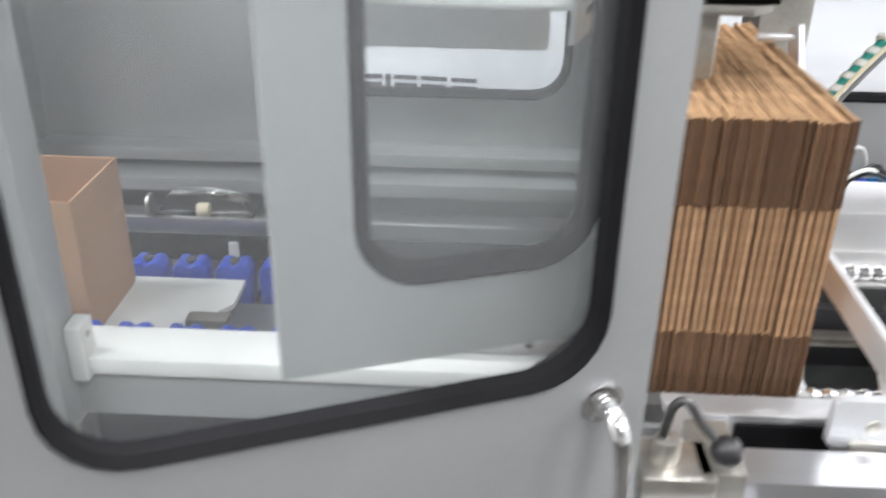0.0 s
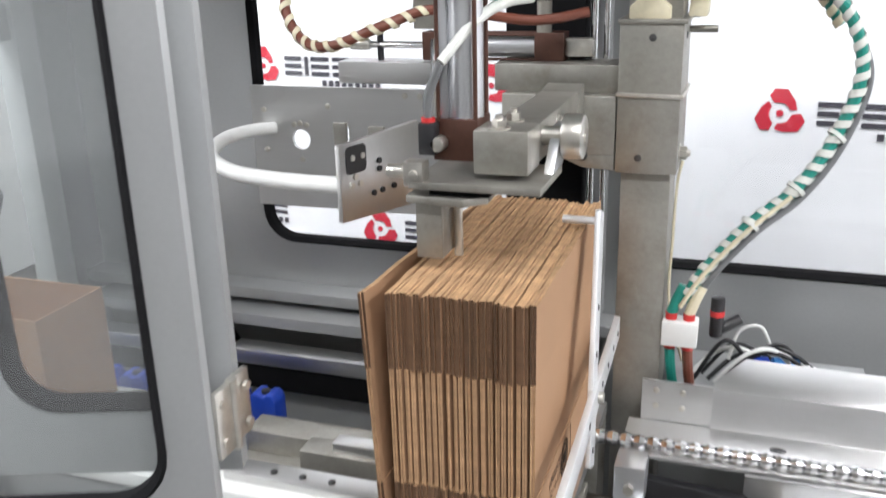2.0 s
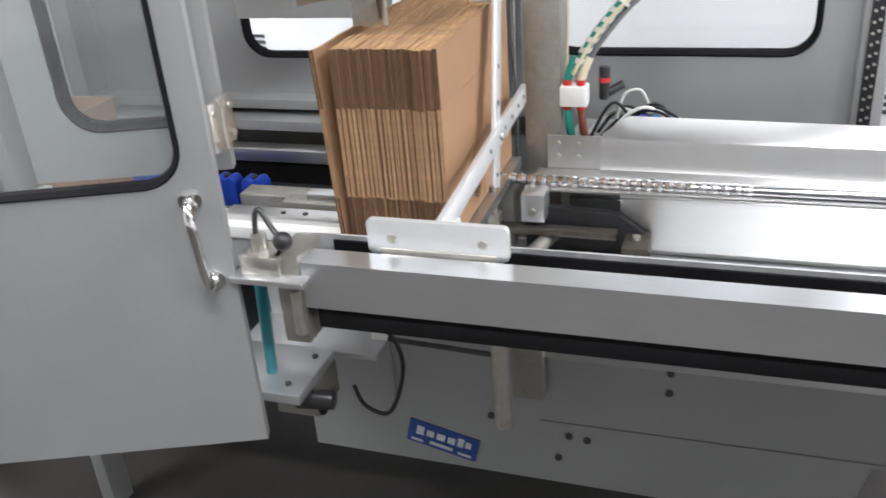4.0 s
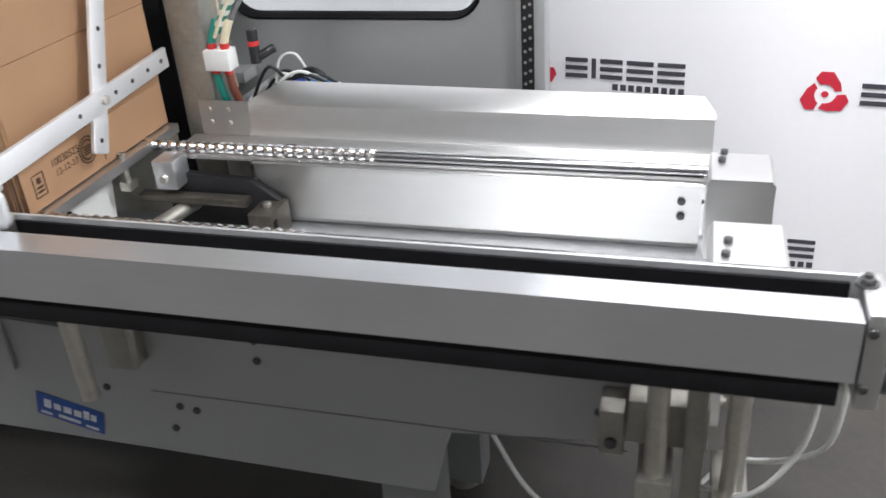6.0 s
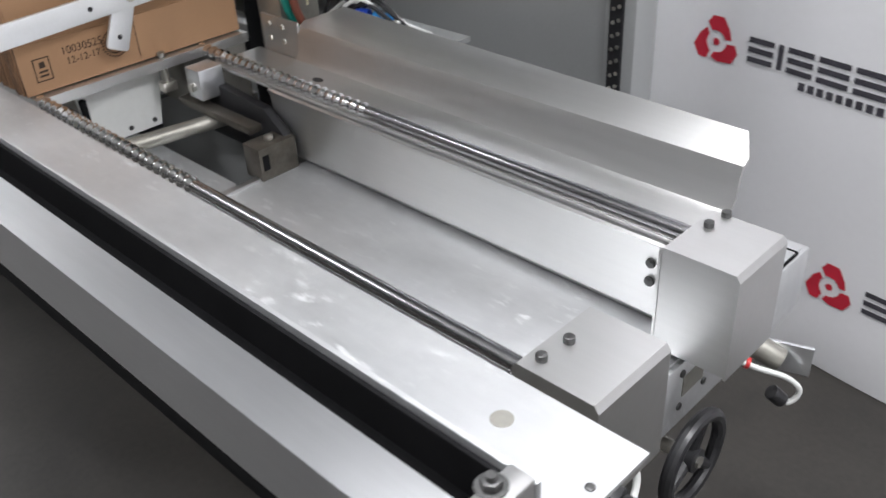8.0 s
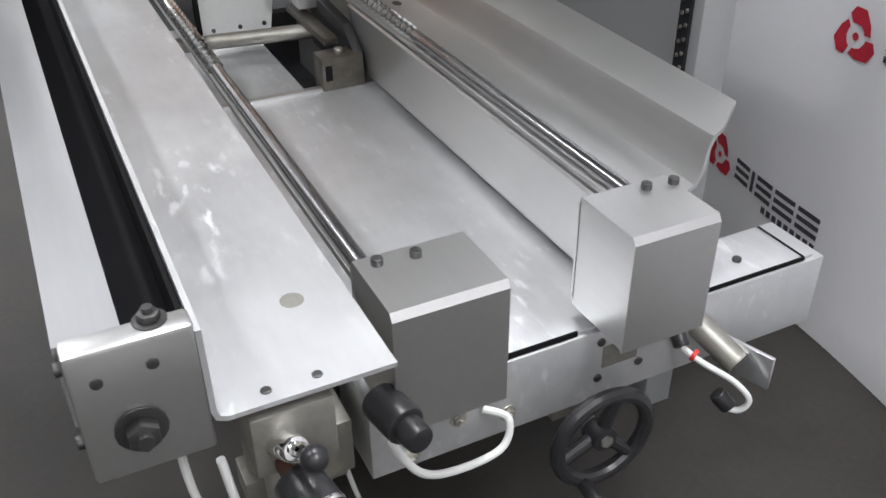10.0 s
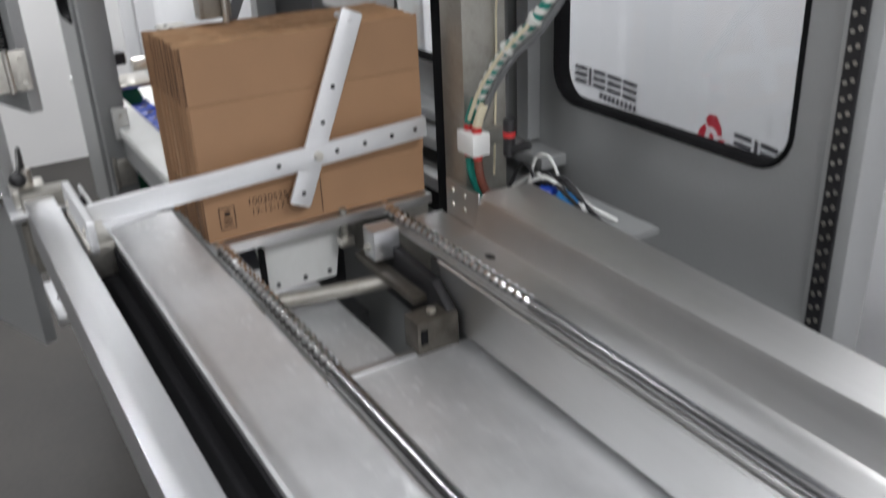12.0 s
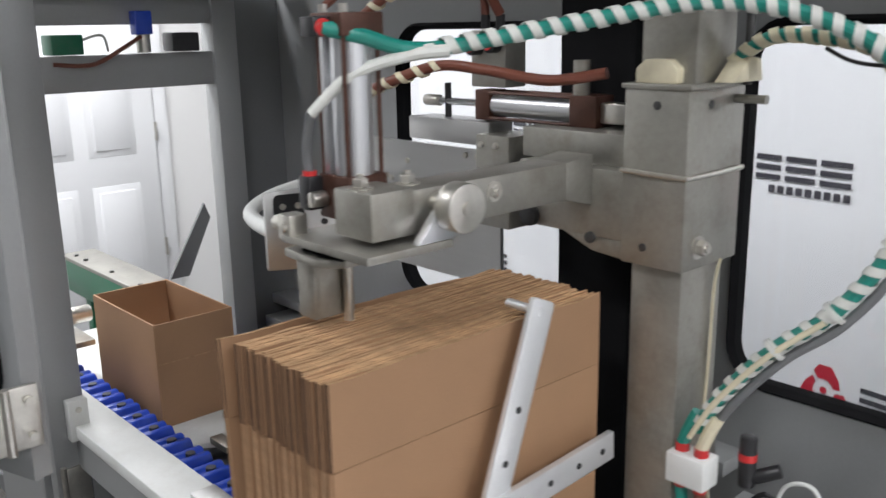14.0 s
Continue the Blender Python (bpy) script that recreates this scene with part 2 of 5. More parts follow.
def cyl(p0, p1, r, r2=None, seg=20, bevel=0.0, bm=None):
    p0, p1 = Vector(p0), Vector(p1)
    d = p1 - p0
    b = bmesh.new()
    bmesh.ops.create_cone(b, cap_ends=True, segments=seg, radius1=r, radius2=r if r2 is None else r2, depth=d.length)
    if bevel:
        rim = [e for e in b.edges if len(e.link_faces) == 2 and any(len(f.verts) > 4 for f in e.link_faces)]
        bmesh.ops.bevel(b, geom=rim, offset=bevel, segments=2, affect="EDGES", profile=0.5)
    q = d.to_track_quat("Z", "Y").to_matrix().to_4x4()
    bmesh.ops.transform(b, matrix=Matrix.Translation((p0 + p1) / 2) @ q, verts=b.verts[:])
    return join(bm, b)


def smooth_path(pts, step=8):
    pts = [Vector(p) for p in pts]
    out = []
    for i in range(len(pts) - 1):
        a, b, c, d = pts[max(i - 1, 0)], pts[i], pts[i + 1], pts[min(i + 2, len(pts) - 1)]
        for k in range(step):
            t = k / step
            out.append(0.5 * (2 * b + (c - a) * t + (2 * a - 5 * b + 4 * c - d) * t * t + (3 * b - a - 3 * c + d) * t ** 3))
    return out + [pts[-1]]


def frames_along(path):
    """Tangent and two normals carried along a path without twist."""
    out, n = [], None
    for i, p in enumerate(path):
        t = (path[min(i + 1, len(path) - 1)] - path[max(i - 1, 0)]).normalized()
        if n is None:
            n = t.orthogonal().normalized()
        n = (n - t * n.dot(t)).normalized()
        out.append((p, t, n, t.cross(n)))
    return out


def tube(pts, r, seg=10, step=8, bm=None, smooth=True):
    b = bm or bmesh.new()
    path = smooth_path(pts, step) if smooth else [Vector(p) for p in pts]
    rings = []
    for i, (p, t, n, m) in enumerate(frames_along(path)):
        rr = r(i / (len(path) - 1)) if callable(r) else r
        rings.append([b.verts.new(p + rr * (math.cos(a) * n + math.sin(a) * m)) for a in (2 * math.pi * k / seg for k in range(seg))])
    for a, c in zip(rings, rings[1:]):
        for k in range(seg):
            b.faces.new((a[k], a[(k + 1) % seg], c[(k + 1) % seg], c[k]))
    b.faces.new(rings[0][::-1])
    b.faces.new(rings[-1])
    return b


def spiral(pts, r, pitch, width, thick=0.0012, step=10):
    """A flat band wound round a hose."""
    b = bmesh.new()
    path = smooth_path(pts, step)
    lens = [0.0]
    for a, c in zip(path, path[1:]):
        lens.append(lens[-1] + (c - a).length)
    fr = frames_along(path)
    turns = lens[-1] / pitch
    count = max(8, int(turns * 14))
    prev = None
    for k in range(count + 1):
        s = lens[-1] * k / count
        i = min(max(0, int(np.searchsorted(lens, s)) - 1), len(path) - 2)
        f = (s - lens[i]) / max(1e-6, lens[i + 1] - lens[i])
        p = path[i].lerp(path[i + 1], f)
        _, t, n, m = fr[i]
        a = 2 * math.pi * s / pitch
        out = math.cos(a) * n + math.sin(a) * m
        ring = [b.verts.new(p + out * rad + t * w) for rad, w in ((r, -width / 2), (r + thick, -width / 2), (r + thick, width / 2), (r, width / 2))]
        if prev:
            for j in range(4):
                b.faces.new((prev[j], prev[(j + 1) % 4], ring[(j + 1) % 4], ring[j]))
        prev = ring
    return b


def prism(poly, axis, a0, a1, bevel=0.0, bm=None):
    """A polygon drawn out along an axis; poly holds the other two coordinates, in x, y, z order."""
    b = bmesh.new()

    def put(p, a):
        v = {"x": (a, p[0], p[1]), "y": (p[0], a, p[1]), "z": (p[0], p[1], a)}[axis]
        return b.verts.new(v)

    lo, hi = [put(p, a0) for p in poly], [put(p, a1) for p in poly]
    b.faces.new(lo)
    b.faces.new(hi[::-1])
    for i in range(len(poly)):
        j = (i + 1) % len(poly)
        b.faces.new((lo[i], lo[j], hi[j], hi[i]))
    bmesh.ops.recalc_face_normals(b, faces=b.faces[:])
    if bevel:
        bmesh.ops.bevel(b, geom=b.edges[:], offset=bevel, segments=2, affect="EDGES", profile=0.5)
    return join(bm, b)


def folded(line, t):
    """The outline of a bent sheet of thickness t from its line of points."""
    pts = [Vector((*p, 0)) for p in line]
    left, right = [], []
    for i, p in enumerate(pts):
        a = (p - pts[i - 1]).normalized() if i else None
        c = (pts[i + 1] - p).normalized() if i < len(pts) - 1 else None
        d = ((a or c) + (c or a)).normalized()
        n = Vector((-d.y, d.x, 0))
        k = t / 2 / max(0.4, n.dot(Vector((-(c or a).y, (c or a).x, 0))))
        left.append(p + n * k)
        right.append(p - n * k)
    return [(p.x, p.y) for p in left + right[::-1]]


def arc(cx, cy, r, a0, a1, n=6):
    return [(cx + r * math.cos(radians(a0 + (a1 - a0) * i / n)), cy + r * math.sin(radians(a0 + (a1 - a0) * i / n))) for i in range(n + 1)]


def rounded(x0, x1, z0, z1, r, n=6):
    return arc(x1 - r, z1 - r, r, 0, 90, n) + arc(x0 + r, z1 - r, r, 90, 180, n) + arc(x0 + r, z0 + r, r, 180, 270, n) + arc(x1 - r, z0 + r, r, 270, 360, n)


def panel(x0, x1, z0, z1, y0, y1, holes):
    """An upright sheet from y0 to y1 with round-cornered openings (x0, x1, z0, z1, r)."""
    b = bmesh.new()
    for y in (y0, y1):
        loops = [[(x0, z0), (x1, z0), (x1, z1), (x0, z1)]] + [rounded(*h) for h in holes]
        edges = []
        for lp in loops:
            vs = [b.verts.new((p[0], y, p[1])) for p in lp]
            edges += [b.edges.new((vs[i], vs[(i + 1) % len(vs)])) for i in range(len(vs))]
        bmesh.ops.triangle_fill(b, edges=edges, use_beauty=True)
    fr = [e for e in b.edges if e.is_boundary]
    low = [e for e in fr if abs(e.verts[0].co.y - y0) < 1e-6]
    top = {tuple(round(c, 5) for c in (v.co.x, v.co.z)): v for e in fr if abs(e.verts[0].co.y - y1) < 1e-6 for v in e.verts}
    for e in low:
        a, c = e.verts
        ka, kc = (tuple(round(q, 5) for q in (v.co.x, v.co.z)) for v in (a, c))
        b.faces.new((a, c, top[kc], top[ka]))
    return b


def ring(x0, x1, z0, z1, r, w, y0, y1):
    """A round-cornered rubber frame: opening x0..z1, width w outwards."""
    b = bmesh.new()
    inner, outer = rounded(x0, x1, z0, z1, r), rounded(x0 - w, x1 + w, z0 - w, z1 + w, r + w)
    mid = rounded(x0 - w / 2, x1 + w / 2, z0 - w / 2, z1 + w / 2, r + w / 2)
    bulge = (y1 - y0) * 0.25
    rows = [[b.verts.new((p[0], y, p[1])) for p in lp] for lp, y in ((inner, y0 + bulge), (mid, y0), (outer, y0 + bulge), (outer, y1 - bulge), (mid, y1), (inner, y1 - bulge))]
    for a, c in zip(rows, rows[1:] + rows[:1]):
        for i in range(len(a)):
            j = (i + 1) % len(a)
            b.faces.new((a[i], a[j], c[j], c[i]))
    return b


def bolt(parent, p, d, r=0.0065, h=0.006, material=None, name="bolt"):
    """A socket-head screw at p that stands out along d."""
    p, d = Vector(p), Vector(d).normalized()
    b = cyl(p - d * 0.002, p + d * h, r, seg=14, bevel=r * 0.14)
    cyl(p + d * (h - 0.0002), p + d * (h + 0.0004), r * 0.5, seg=6, bm=b)
    return part(name, b, material or BOLT, parent)


def hexbolt(parent, p, d, r=0.008, h=0.007, material=None):
    p, d = Vector(p), Vector(d).normalized()
    b = cyl(p - d * 0.001, p + d * 0.0015, r * 1.5, seg=16)
    cyl(p + d * 0.0015, p + d * h, r, seg=6, bevel=r * 0.1, bm=b)
    cyl(p + d * h, p + d * (h + 0.005), r * 0.5, seg=10, bm=b)
    return part("bolt", b, material or ZINC, parent)

# ---------------------------------------------------------------- the room
lone("floor", box(-2.95, 5.6, -6.5, 4.2, -0.12, 0.0), CONCRETE, "sealed grey concrete workshop floor with dark stains", "floor", kind="structure")
lone("ceiling", box(-2.95, 5.6, -6.5, 4.2, 3.4, 3.5), CEILPAINT, "plain white ceiling", "ceiling", kind="structure")
lone("wall_north", box(-2.95, 5.6, 4.2, 4.32, -0.12, 3.5), WALLPAINT, "plain white wall behind the banner", "wall", kind="structure")
lone("wall_south", box(-2.95, 5.6, -6.62, -6.5, -0.12, 3.5), WALLPAINT, "plain white wall", "wall", kind="structure")
lone("wall_east", box(5.6, 5.72, -6.62, 4.32, -0.12, 3.5), WALLPAINT, "plain white wall", "wall", kind="structure")
lone("wall_west", box(-3.07, -2.95, -6.62, 4.32, -0.12, 3.5), WALLPAINT, "plain white wall with a white panel door", "wall", kind="structure")
for i, (lx, ly) in enumerate(LAMPS):
    fix = thing("ceiling_light", "white strip light with a flat diffuser on the ceiling", "ceiling light", (lx, ly, 3.40), "ceiling lights")
    part("frame", box(lx - 0.64, lx + 0.64, ly - 0.19, ly + 0.19, 3.385, 3.40, 0.004), WALLPAINT, fix)
    part("diffuser", box(lx - 0.60, lx + 0.60, ly - 0.15, ly + 0.15, 3.370, 3.384, 0.003), LAMPGLOW, fix)


def panel_door():
    d = thing("door_1", "white six-panel interior door, closed, with a brass knob", "door", (-2.95, 2.02, 0), kind="structure")
    x = -2.95
    y0, y1 = 1.585, 2.325
    part("leaf", box(x, x + 0.035, y0, y1, 0.008, 2.02, 0.003), DOORPAINT, d)
    for a, b in ((y0 + 0.10, y0 + 0.335), (y0 + 0.405, y0 + 0.64)):
        for z0, z1 in ((0.22, 0.86), (1.0, 1.52), (1.62, 1.86)):
            p = box(x + 0.030, x + 0.0365, a, b, z0, z1, 0.003)
            join(p, box(x + 0.034, x + 0.044, a + 0.03, b - 0.03, z0 + 0.03, z1 - 0.03, 0.008))
            part("door_panel", p, DOORPAINT, d)
    k = cyl((x + 0.034, y0 + 0.06, 1.02), (x + 0.042, y0 + 0.06, 1.02), 0.032, bevel=0.003)
    cyl((x + 0.042, y0 + 0.06, 1.02), (x + 0.065, y0 + 0.06, 1.02), 0.012, bm=k)
    cyl((x + 0.062, y0 + 0.06, 1.02), (x + 0.092, y0 + 0.06, 1.02), 0.027, bevel=0.008, bm=k)
    part("knob", k, ZINC, d, "brushed brass knob")
    for z in (0.28, 0.52, 1.10, 1.72):
        part("hinge", cyl((x + 0.040, y1 + 0.004, z - 0.045), (x + 0.040, y1 + 0.004, z + 0.045), 0.007, seg=10), ZINC, d)
    c = box(x, x + 0.022, y0 - 0.075, y0 - 0.008, 0, 2.09, 0.004)
    box(x, x + 0.022, y1 + 0.010, y1 + 0.078, 0, 2.09, 0.004, bm=c)
    box(x, x + 0.022, y0 - 0.075, y1 + 0.078, 2.03, 2.095, 0.004, bm=c)
    lone("trim", c, DOORPAINT, "white door casing round the panel door", "door trim", kind="structure")


panel_door()

# printed banner, slightly oblique to the machine
CA = math.atan(-0.13)
CM = Matrix.Translation((0, 2.38, 0)) @ Matrix.Rotation(CA, 4, "Z")


def fold_depth(u, z):
    """Soft hanging folds of the banner."""
    return 0.012 * math.sin(u * 3.1 + 0.5 * z) + 0.006 * math.sin(u * 9.0 + 1.3 * z + 1.0) + 0.004 * noise.noise(Vector((u * 4, z * 1.5, 0)))


def banner():
    b = bmesh.new()
    nu, nz = 150, 40
    grid = []
    for i in range(nu + 1):
        u = -1.6 + 5.6 * i / nu
        grid.append([b.verts.new((u, fold_depth(u, 2.7 * j / nz), 0.003 + 2.7 * j / nz)) for j in range(nz + 1)])
    for i in range(nu):
        for j in range(nz):
            b.faces.new((grid[i][j], grid[i + 1][j], grid[i + 1][j + 1], grid[i][j + 1]))
    ext = bmesh.ops.extrude_face_region(b, geom=b.faces[:])
    bmesh.ops.translate(b, verts=[v for v in ext["geom"] if isinstance(v, bmesh.types.BMVert)], vec=(0, 0.003, 0))
    t = thing("banner", "white vinyl backdrop banner printed with red emblems and charcoal bars", "banner", (0, 2.38, 0))
    part("sheet", turned(b, CM), CURTAIN, t)
    part("top_rail", turned(cyl((-1.7, 0.0, 2.71), (4.1, 0.0, 2.71), 0.02), CM), ALU, t)
    for u in (-1.68, 1.2, 4.08):
        part("stand", turned(cyl((u, 0.045, 0.0), (u, 0.045, 2.72), 0.018), CM), ALU, t)

    def flat(poly, b, u, z):
        vs = []
        for p in poly:
            vs.append(b.verts.new((u + p[0], fold_depth(u + p[0], z + p[1]) - 0.0025, z + p[1])))
        b.faces.new(vs)

    def emblem(u, z):
        e = bmesh.new()
        s = 0.058
        for k in range(3):
            a = radians(90 + 120 * k)
            poly = []
            for da, rr in ((-76, 0.70), (-48, 0.80), (-14, 1.06), (14, 1.06), (32, 0.86), (30, 0.50), (8, 0.46), (-22, 0.45), (-52, 0.43), (-68, 0.42)):
                poly.append((s * rr * math.cos(a + radians(da)), s * rr * math.sin(a + radians(da))))
            flat(poly, e, u, z)
        flat([(0.009 * math.cos(k * math.pi / 4), 0.009 * math.sin(k * math.pi / 4)) for k in range(8)], e, u, z)
        part("emblem", turned(e, CM), PRINTRED, t, "red three-part emblem")

    def bars(u, z):
        w = bmesh.new()
        x = u
        for wd in (0.064, 0.013, 0.064, 0.074, 0.074):
            for z0 in (0.0, 0.0225, 0.045) if wd > 0.03 else (0.0,):
                hh = 0.0125 if wd > 0.03 else 0.0575
                flat([(0, z0), (wd, z0), (wd, z0 + hh), (0, z0 + hh)], w, x, z)
            x += wd + 0.011
        part("large_print", turned(w, CM), PRINTDK, t, "charcoal print bars")
        w = bmesh.new()
        for k in range(9):
            flat([(0, 0), (0.016, 0), (0.016, 0.018), (0, 0.018)], w, u + 0.135 + k * 0.0228, z - 0.030)
        part("small_print", turned(w, CM), PRINTDK, t, "small charcoal print bars")

    for z, x0 in ((0.300, 0.843), (0.775, 0.460), (1.25, 0.830), (1.70, 0.44), (2.15, 0.80)):
        for k in range(-2, 4):
            x = x0 + 0.765 * k
            if -1.4 < x < 3.4:
                emblem(x / math.cos(CA), z - 0.042 * x)
                bars(x / math.cos(CA) + 0.085, z - 0.024 - 0.042 * x)


banner()

# ---------------------------------------------------------------- the machine's enclosure
def grown(h):
    """An opening 6 mm larger all round, so that the seal covers its edge."""
    return (h[0] - 0.006, h[1] + 0.006, h[2] - 0.006, h[3] + 0.006, h[4] + 0.006)


Y_BACK = 1.72
WIN_L, WIN_R = (-0.29, 0.285, 0.985, 1.575, 0.06), (0.565, 1.175, 1.0, 1.575, 0.06)
enclosure = thing("machine_enclosure", "light grey painted steel machine cabinet with rubber-sealed windows", "machine cabinet", (0.2, 1.7, 0))
part("back_panel", panel(-0.86, 1.27, 0.30, 2.15, Y_BACK, Y_BACK + 0.03, [grown(WIN_L), grown(WIN_R)]), PAINT, enclosure)
for w in (WIN_L, WIN_R):
    win = part("window", ring(*w, 0.017, Y_BACK - 0.008, Y_BACK + 0.038), RUBBER, enclosure, "window with a black rubber seal")
    pane = part("pane", panel(w[0] - 0.016, w[1] + 0.016, w[2] - 0.016, w[3] + 0.016, Y_BACK + 0.026, Y_BACK + 0.030, []), CLEARPL, win, "clear polycarbonate pane")
    pane.visible_shadow = False
edge_post = part("corner_post", box(1.27, 1.335, Y_BACK - 0.03, Y_BACK + 0.04, 0.0, 2.15, 0.004), PAINT, enclosure)
strip = part("perforated_strip", box(1.283, 1.311, Y_BACK - 0.036, Y_BACK - 0.0305, 0.5, 2.12), DARK, edge_post, "dark strip with two rows of holes")
holes = bmesh.new()
for k in range(60):
    for sx in (1.291, 1.303):
        z = 0.55 + k * 0.025 + (0.006 if sx > 1.3 else 0)
        cyl((sx, Y_BACK - 0.0355, z), (sx, Y_BACK - 0.0375, z), 0.0038, seg=8, bm=holes)
part("strip_rivets", holes, ZINC, edge_post, "rows of small bright rivets")
part("sill_ledge", box(-0.85, 0.60, Y_BACK - 0.07, Y_BACK - 0.001, 0.845, 0.872, 0.004), PAINT, enclosure)
part("low_ledge", box(0.60, 1.27, Y_BACK - 0.06, Y_BACK - 0.001, 0.690, 0.712, 0.004), PAINT, enclosure)
part("inner_rib", box(0.455, 0.50, Y_BACK - 0.035, Y_BACK - 0.001, 0.88, 2.15, 0.004), PAINT, enclosure)
part("inner_rib", box(0.375, 0.415, Y_BACK - 0.030, Y_BACK - 0.001, 0.88, 2.15, 0.004), PAINT, enclosure)
part("lower_panel", box(-0.85, 1.27, Y_BACK - 0.012, Y_BACK - 0.001, 0.30, 0.60), PAINT, enclosure)
# long bars of the far belt guide
part("guide_ledge", box(-0.75, 0.32, 1.60, 1.70, 0.80, 0.828, 0.003), PAINT, enclosure)
part("guide_bar", box(-0.95, 0.32, 1.545, 1.60, 0.73, 0.765, 0.003), BRUSHED, enclosure)
part("guide_belt", box(-0.95, 0.32, 1.555, 1.59, 0.665, 0.7295, 0.004), RUBBER, enclosure, "black drive belt housing")
part("guide_skirt", box(-0.95, 0.36, 1.60, 1.612, 0.48, 0.735), PAINT, enclosure)
# end wall with the outfeed opening
XE = -0.78
for name, args in {
    "end_post": (XE - 0.03, XE + 0.03, 1.51, 1.575, 0.0, 1.66), "end_header": (XE - 0.02, XE + 0.02, 0.92, 1.51, 1.452, 1.532),
    "end_header_upper": (XE - 0.02, XE + 0.02, 0.92, 1.51, 1.598, 1.66), "end_top_beam": (XE + 0.02, XE + 0.085, 0.90, 1.93, 1.664, 1.74),
    "end_corner_post": (XE + 0.02, XE + 0.085, 1.85, 1.93, 0.0, 1.664)}.items():
    part(name, box(*args, 0.004), PAINT, enclosure)
WIN_F = (-0.80, -0.585, 1.10, 1.95, 0.05)
part("front_panel", panel(-0.86, -0.462, 0.50, 2.15, 0.925, 0.950, [grown(WIN_F)]), PAINT, enclosure)
fw = part("front_window", ring(*WIN_F, 0.017, 0.917, 0.958), RUBBER, enclosure, "window with a black rubber seal")
fp = part("pane", panel(-0.816, -0.569, 1.084, 1.966, 0.940, 0.944, []), HAZYPL, fw, "scuffed clear polycarbonate pane")
fp.visible_shadow = False
fpost = part("front_post", box(-0.4615, -0.425, 0.915, 0.985, 0.0, 2.15, 0.004), PAINT, enclosure)
part("post_rib", box(-0.505, -0.485, 0.908, 0.9245, 0.50, 2.15, 0.003), PAINT, enclosure)
part("latch", box(-0.424, -0.400, 0.945, 0.985, 0.800, 0.885, 0.005), WHITEPL, fpost, "pale latch block")
for z in (0.82, 0.865):
    bolt(fpost, (-0.400, 0.965, z), (1, 0, 0), 0.006, 0.003, ZINC)
lh_ = box(-0.424, -0.418, 0.930, 0.980, 0.66, 0.74, 0.002)
cyl((-0.419, 0.928, 0.655), (-0.419, 0.928, 0.745), 0.006, seg=10, bm=lh_)
part("hinge", lh_, ZINC, fpost, "zinc butt hinge")
part("end_panel", box(XE - 0.02, XE - 0.008, 1.575, 1.86, 0.0, 1.66), DARKPANEL, enclosure, "dark grey recessed panel")
part("cross_header", box(-0.86, 0.34, 0.88, 0.9245, 2.08, 2.15, 0.004), PAINT, enclosure)
# out of view, added to keep the ceiling lamps off the magazine
part("unseen_shade_roof", box(-0.86, 1.33, 0.88, 1.76, 2.1505, 2.18), PAINT, enclosure)
part("top_rail", box(0.26, 0.34, 0.925, 1.72, 2.08, 2.15, 0.004), PAINT, enclosure)
for y, n in ((1.27, 0), (1.38, 1)):
    bolt(enclosure, (XE + 0.085, y, 1.70), (1, 0, 0), 0.006, 0.004)
valve = thing("valve_bank", "green and black pneumatic valves with a blue block on the header", "valve", (XE, 1.2, 1.53), "valves on the header")
part("valve_body", box(XE - 0.03, XE + 0.035, 1.12, 1.19, 1.534, 1.578, 0.006), GREENPT, valve, "green valve body")
part("solenoid", box(XE - 0.02, XE + 0.035, 1.40, 1.47, 1.534, 1.578, 0.006), BLACKPL, valve, "black solenoid coil")
part("blue_block", box(XE + 0.021, XE + 0.055, 1.305, 1.345, 1.575, 1.628, 0.005), BLUEPL, valve, "blue plastic connector block")
part("fitting", cyl((XE + 0.03, 1.33, 1.534), (XE + 0.03, 1.33, 1.575), 0.016), ZINC, valve)
part("wire", tube([(XE + 0.03, 1.12, 1.515), (XE + 0.045, 1.20, 1.512), (XE + 0.05, 1.27, 1.545), (XE + 0.04, 1.32, 1.57)], 0.005), BROWNHOSE, valve, "brown air line")
part("wire", tube([(XE + 0.02, 1.19, 1.565), (XE + 0.04, 1.23, 1.575), (XE + 0.03, 1.245, 1.54)], 0.003), WRAP, valve)

# ---------------------------------------------------------------- folding front door


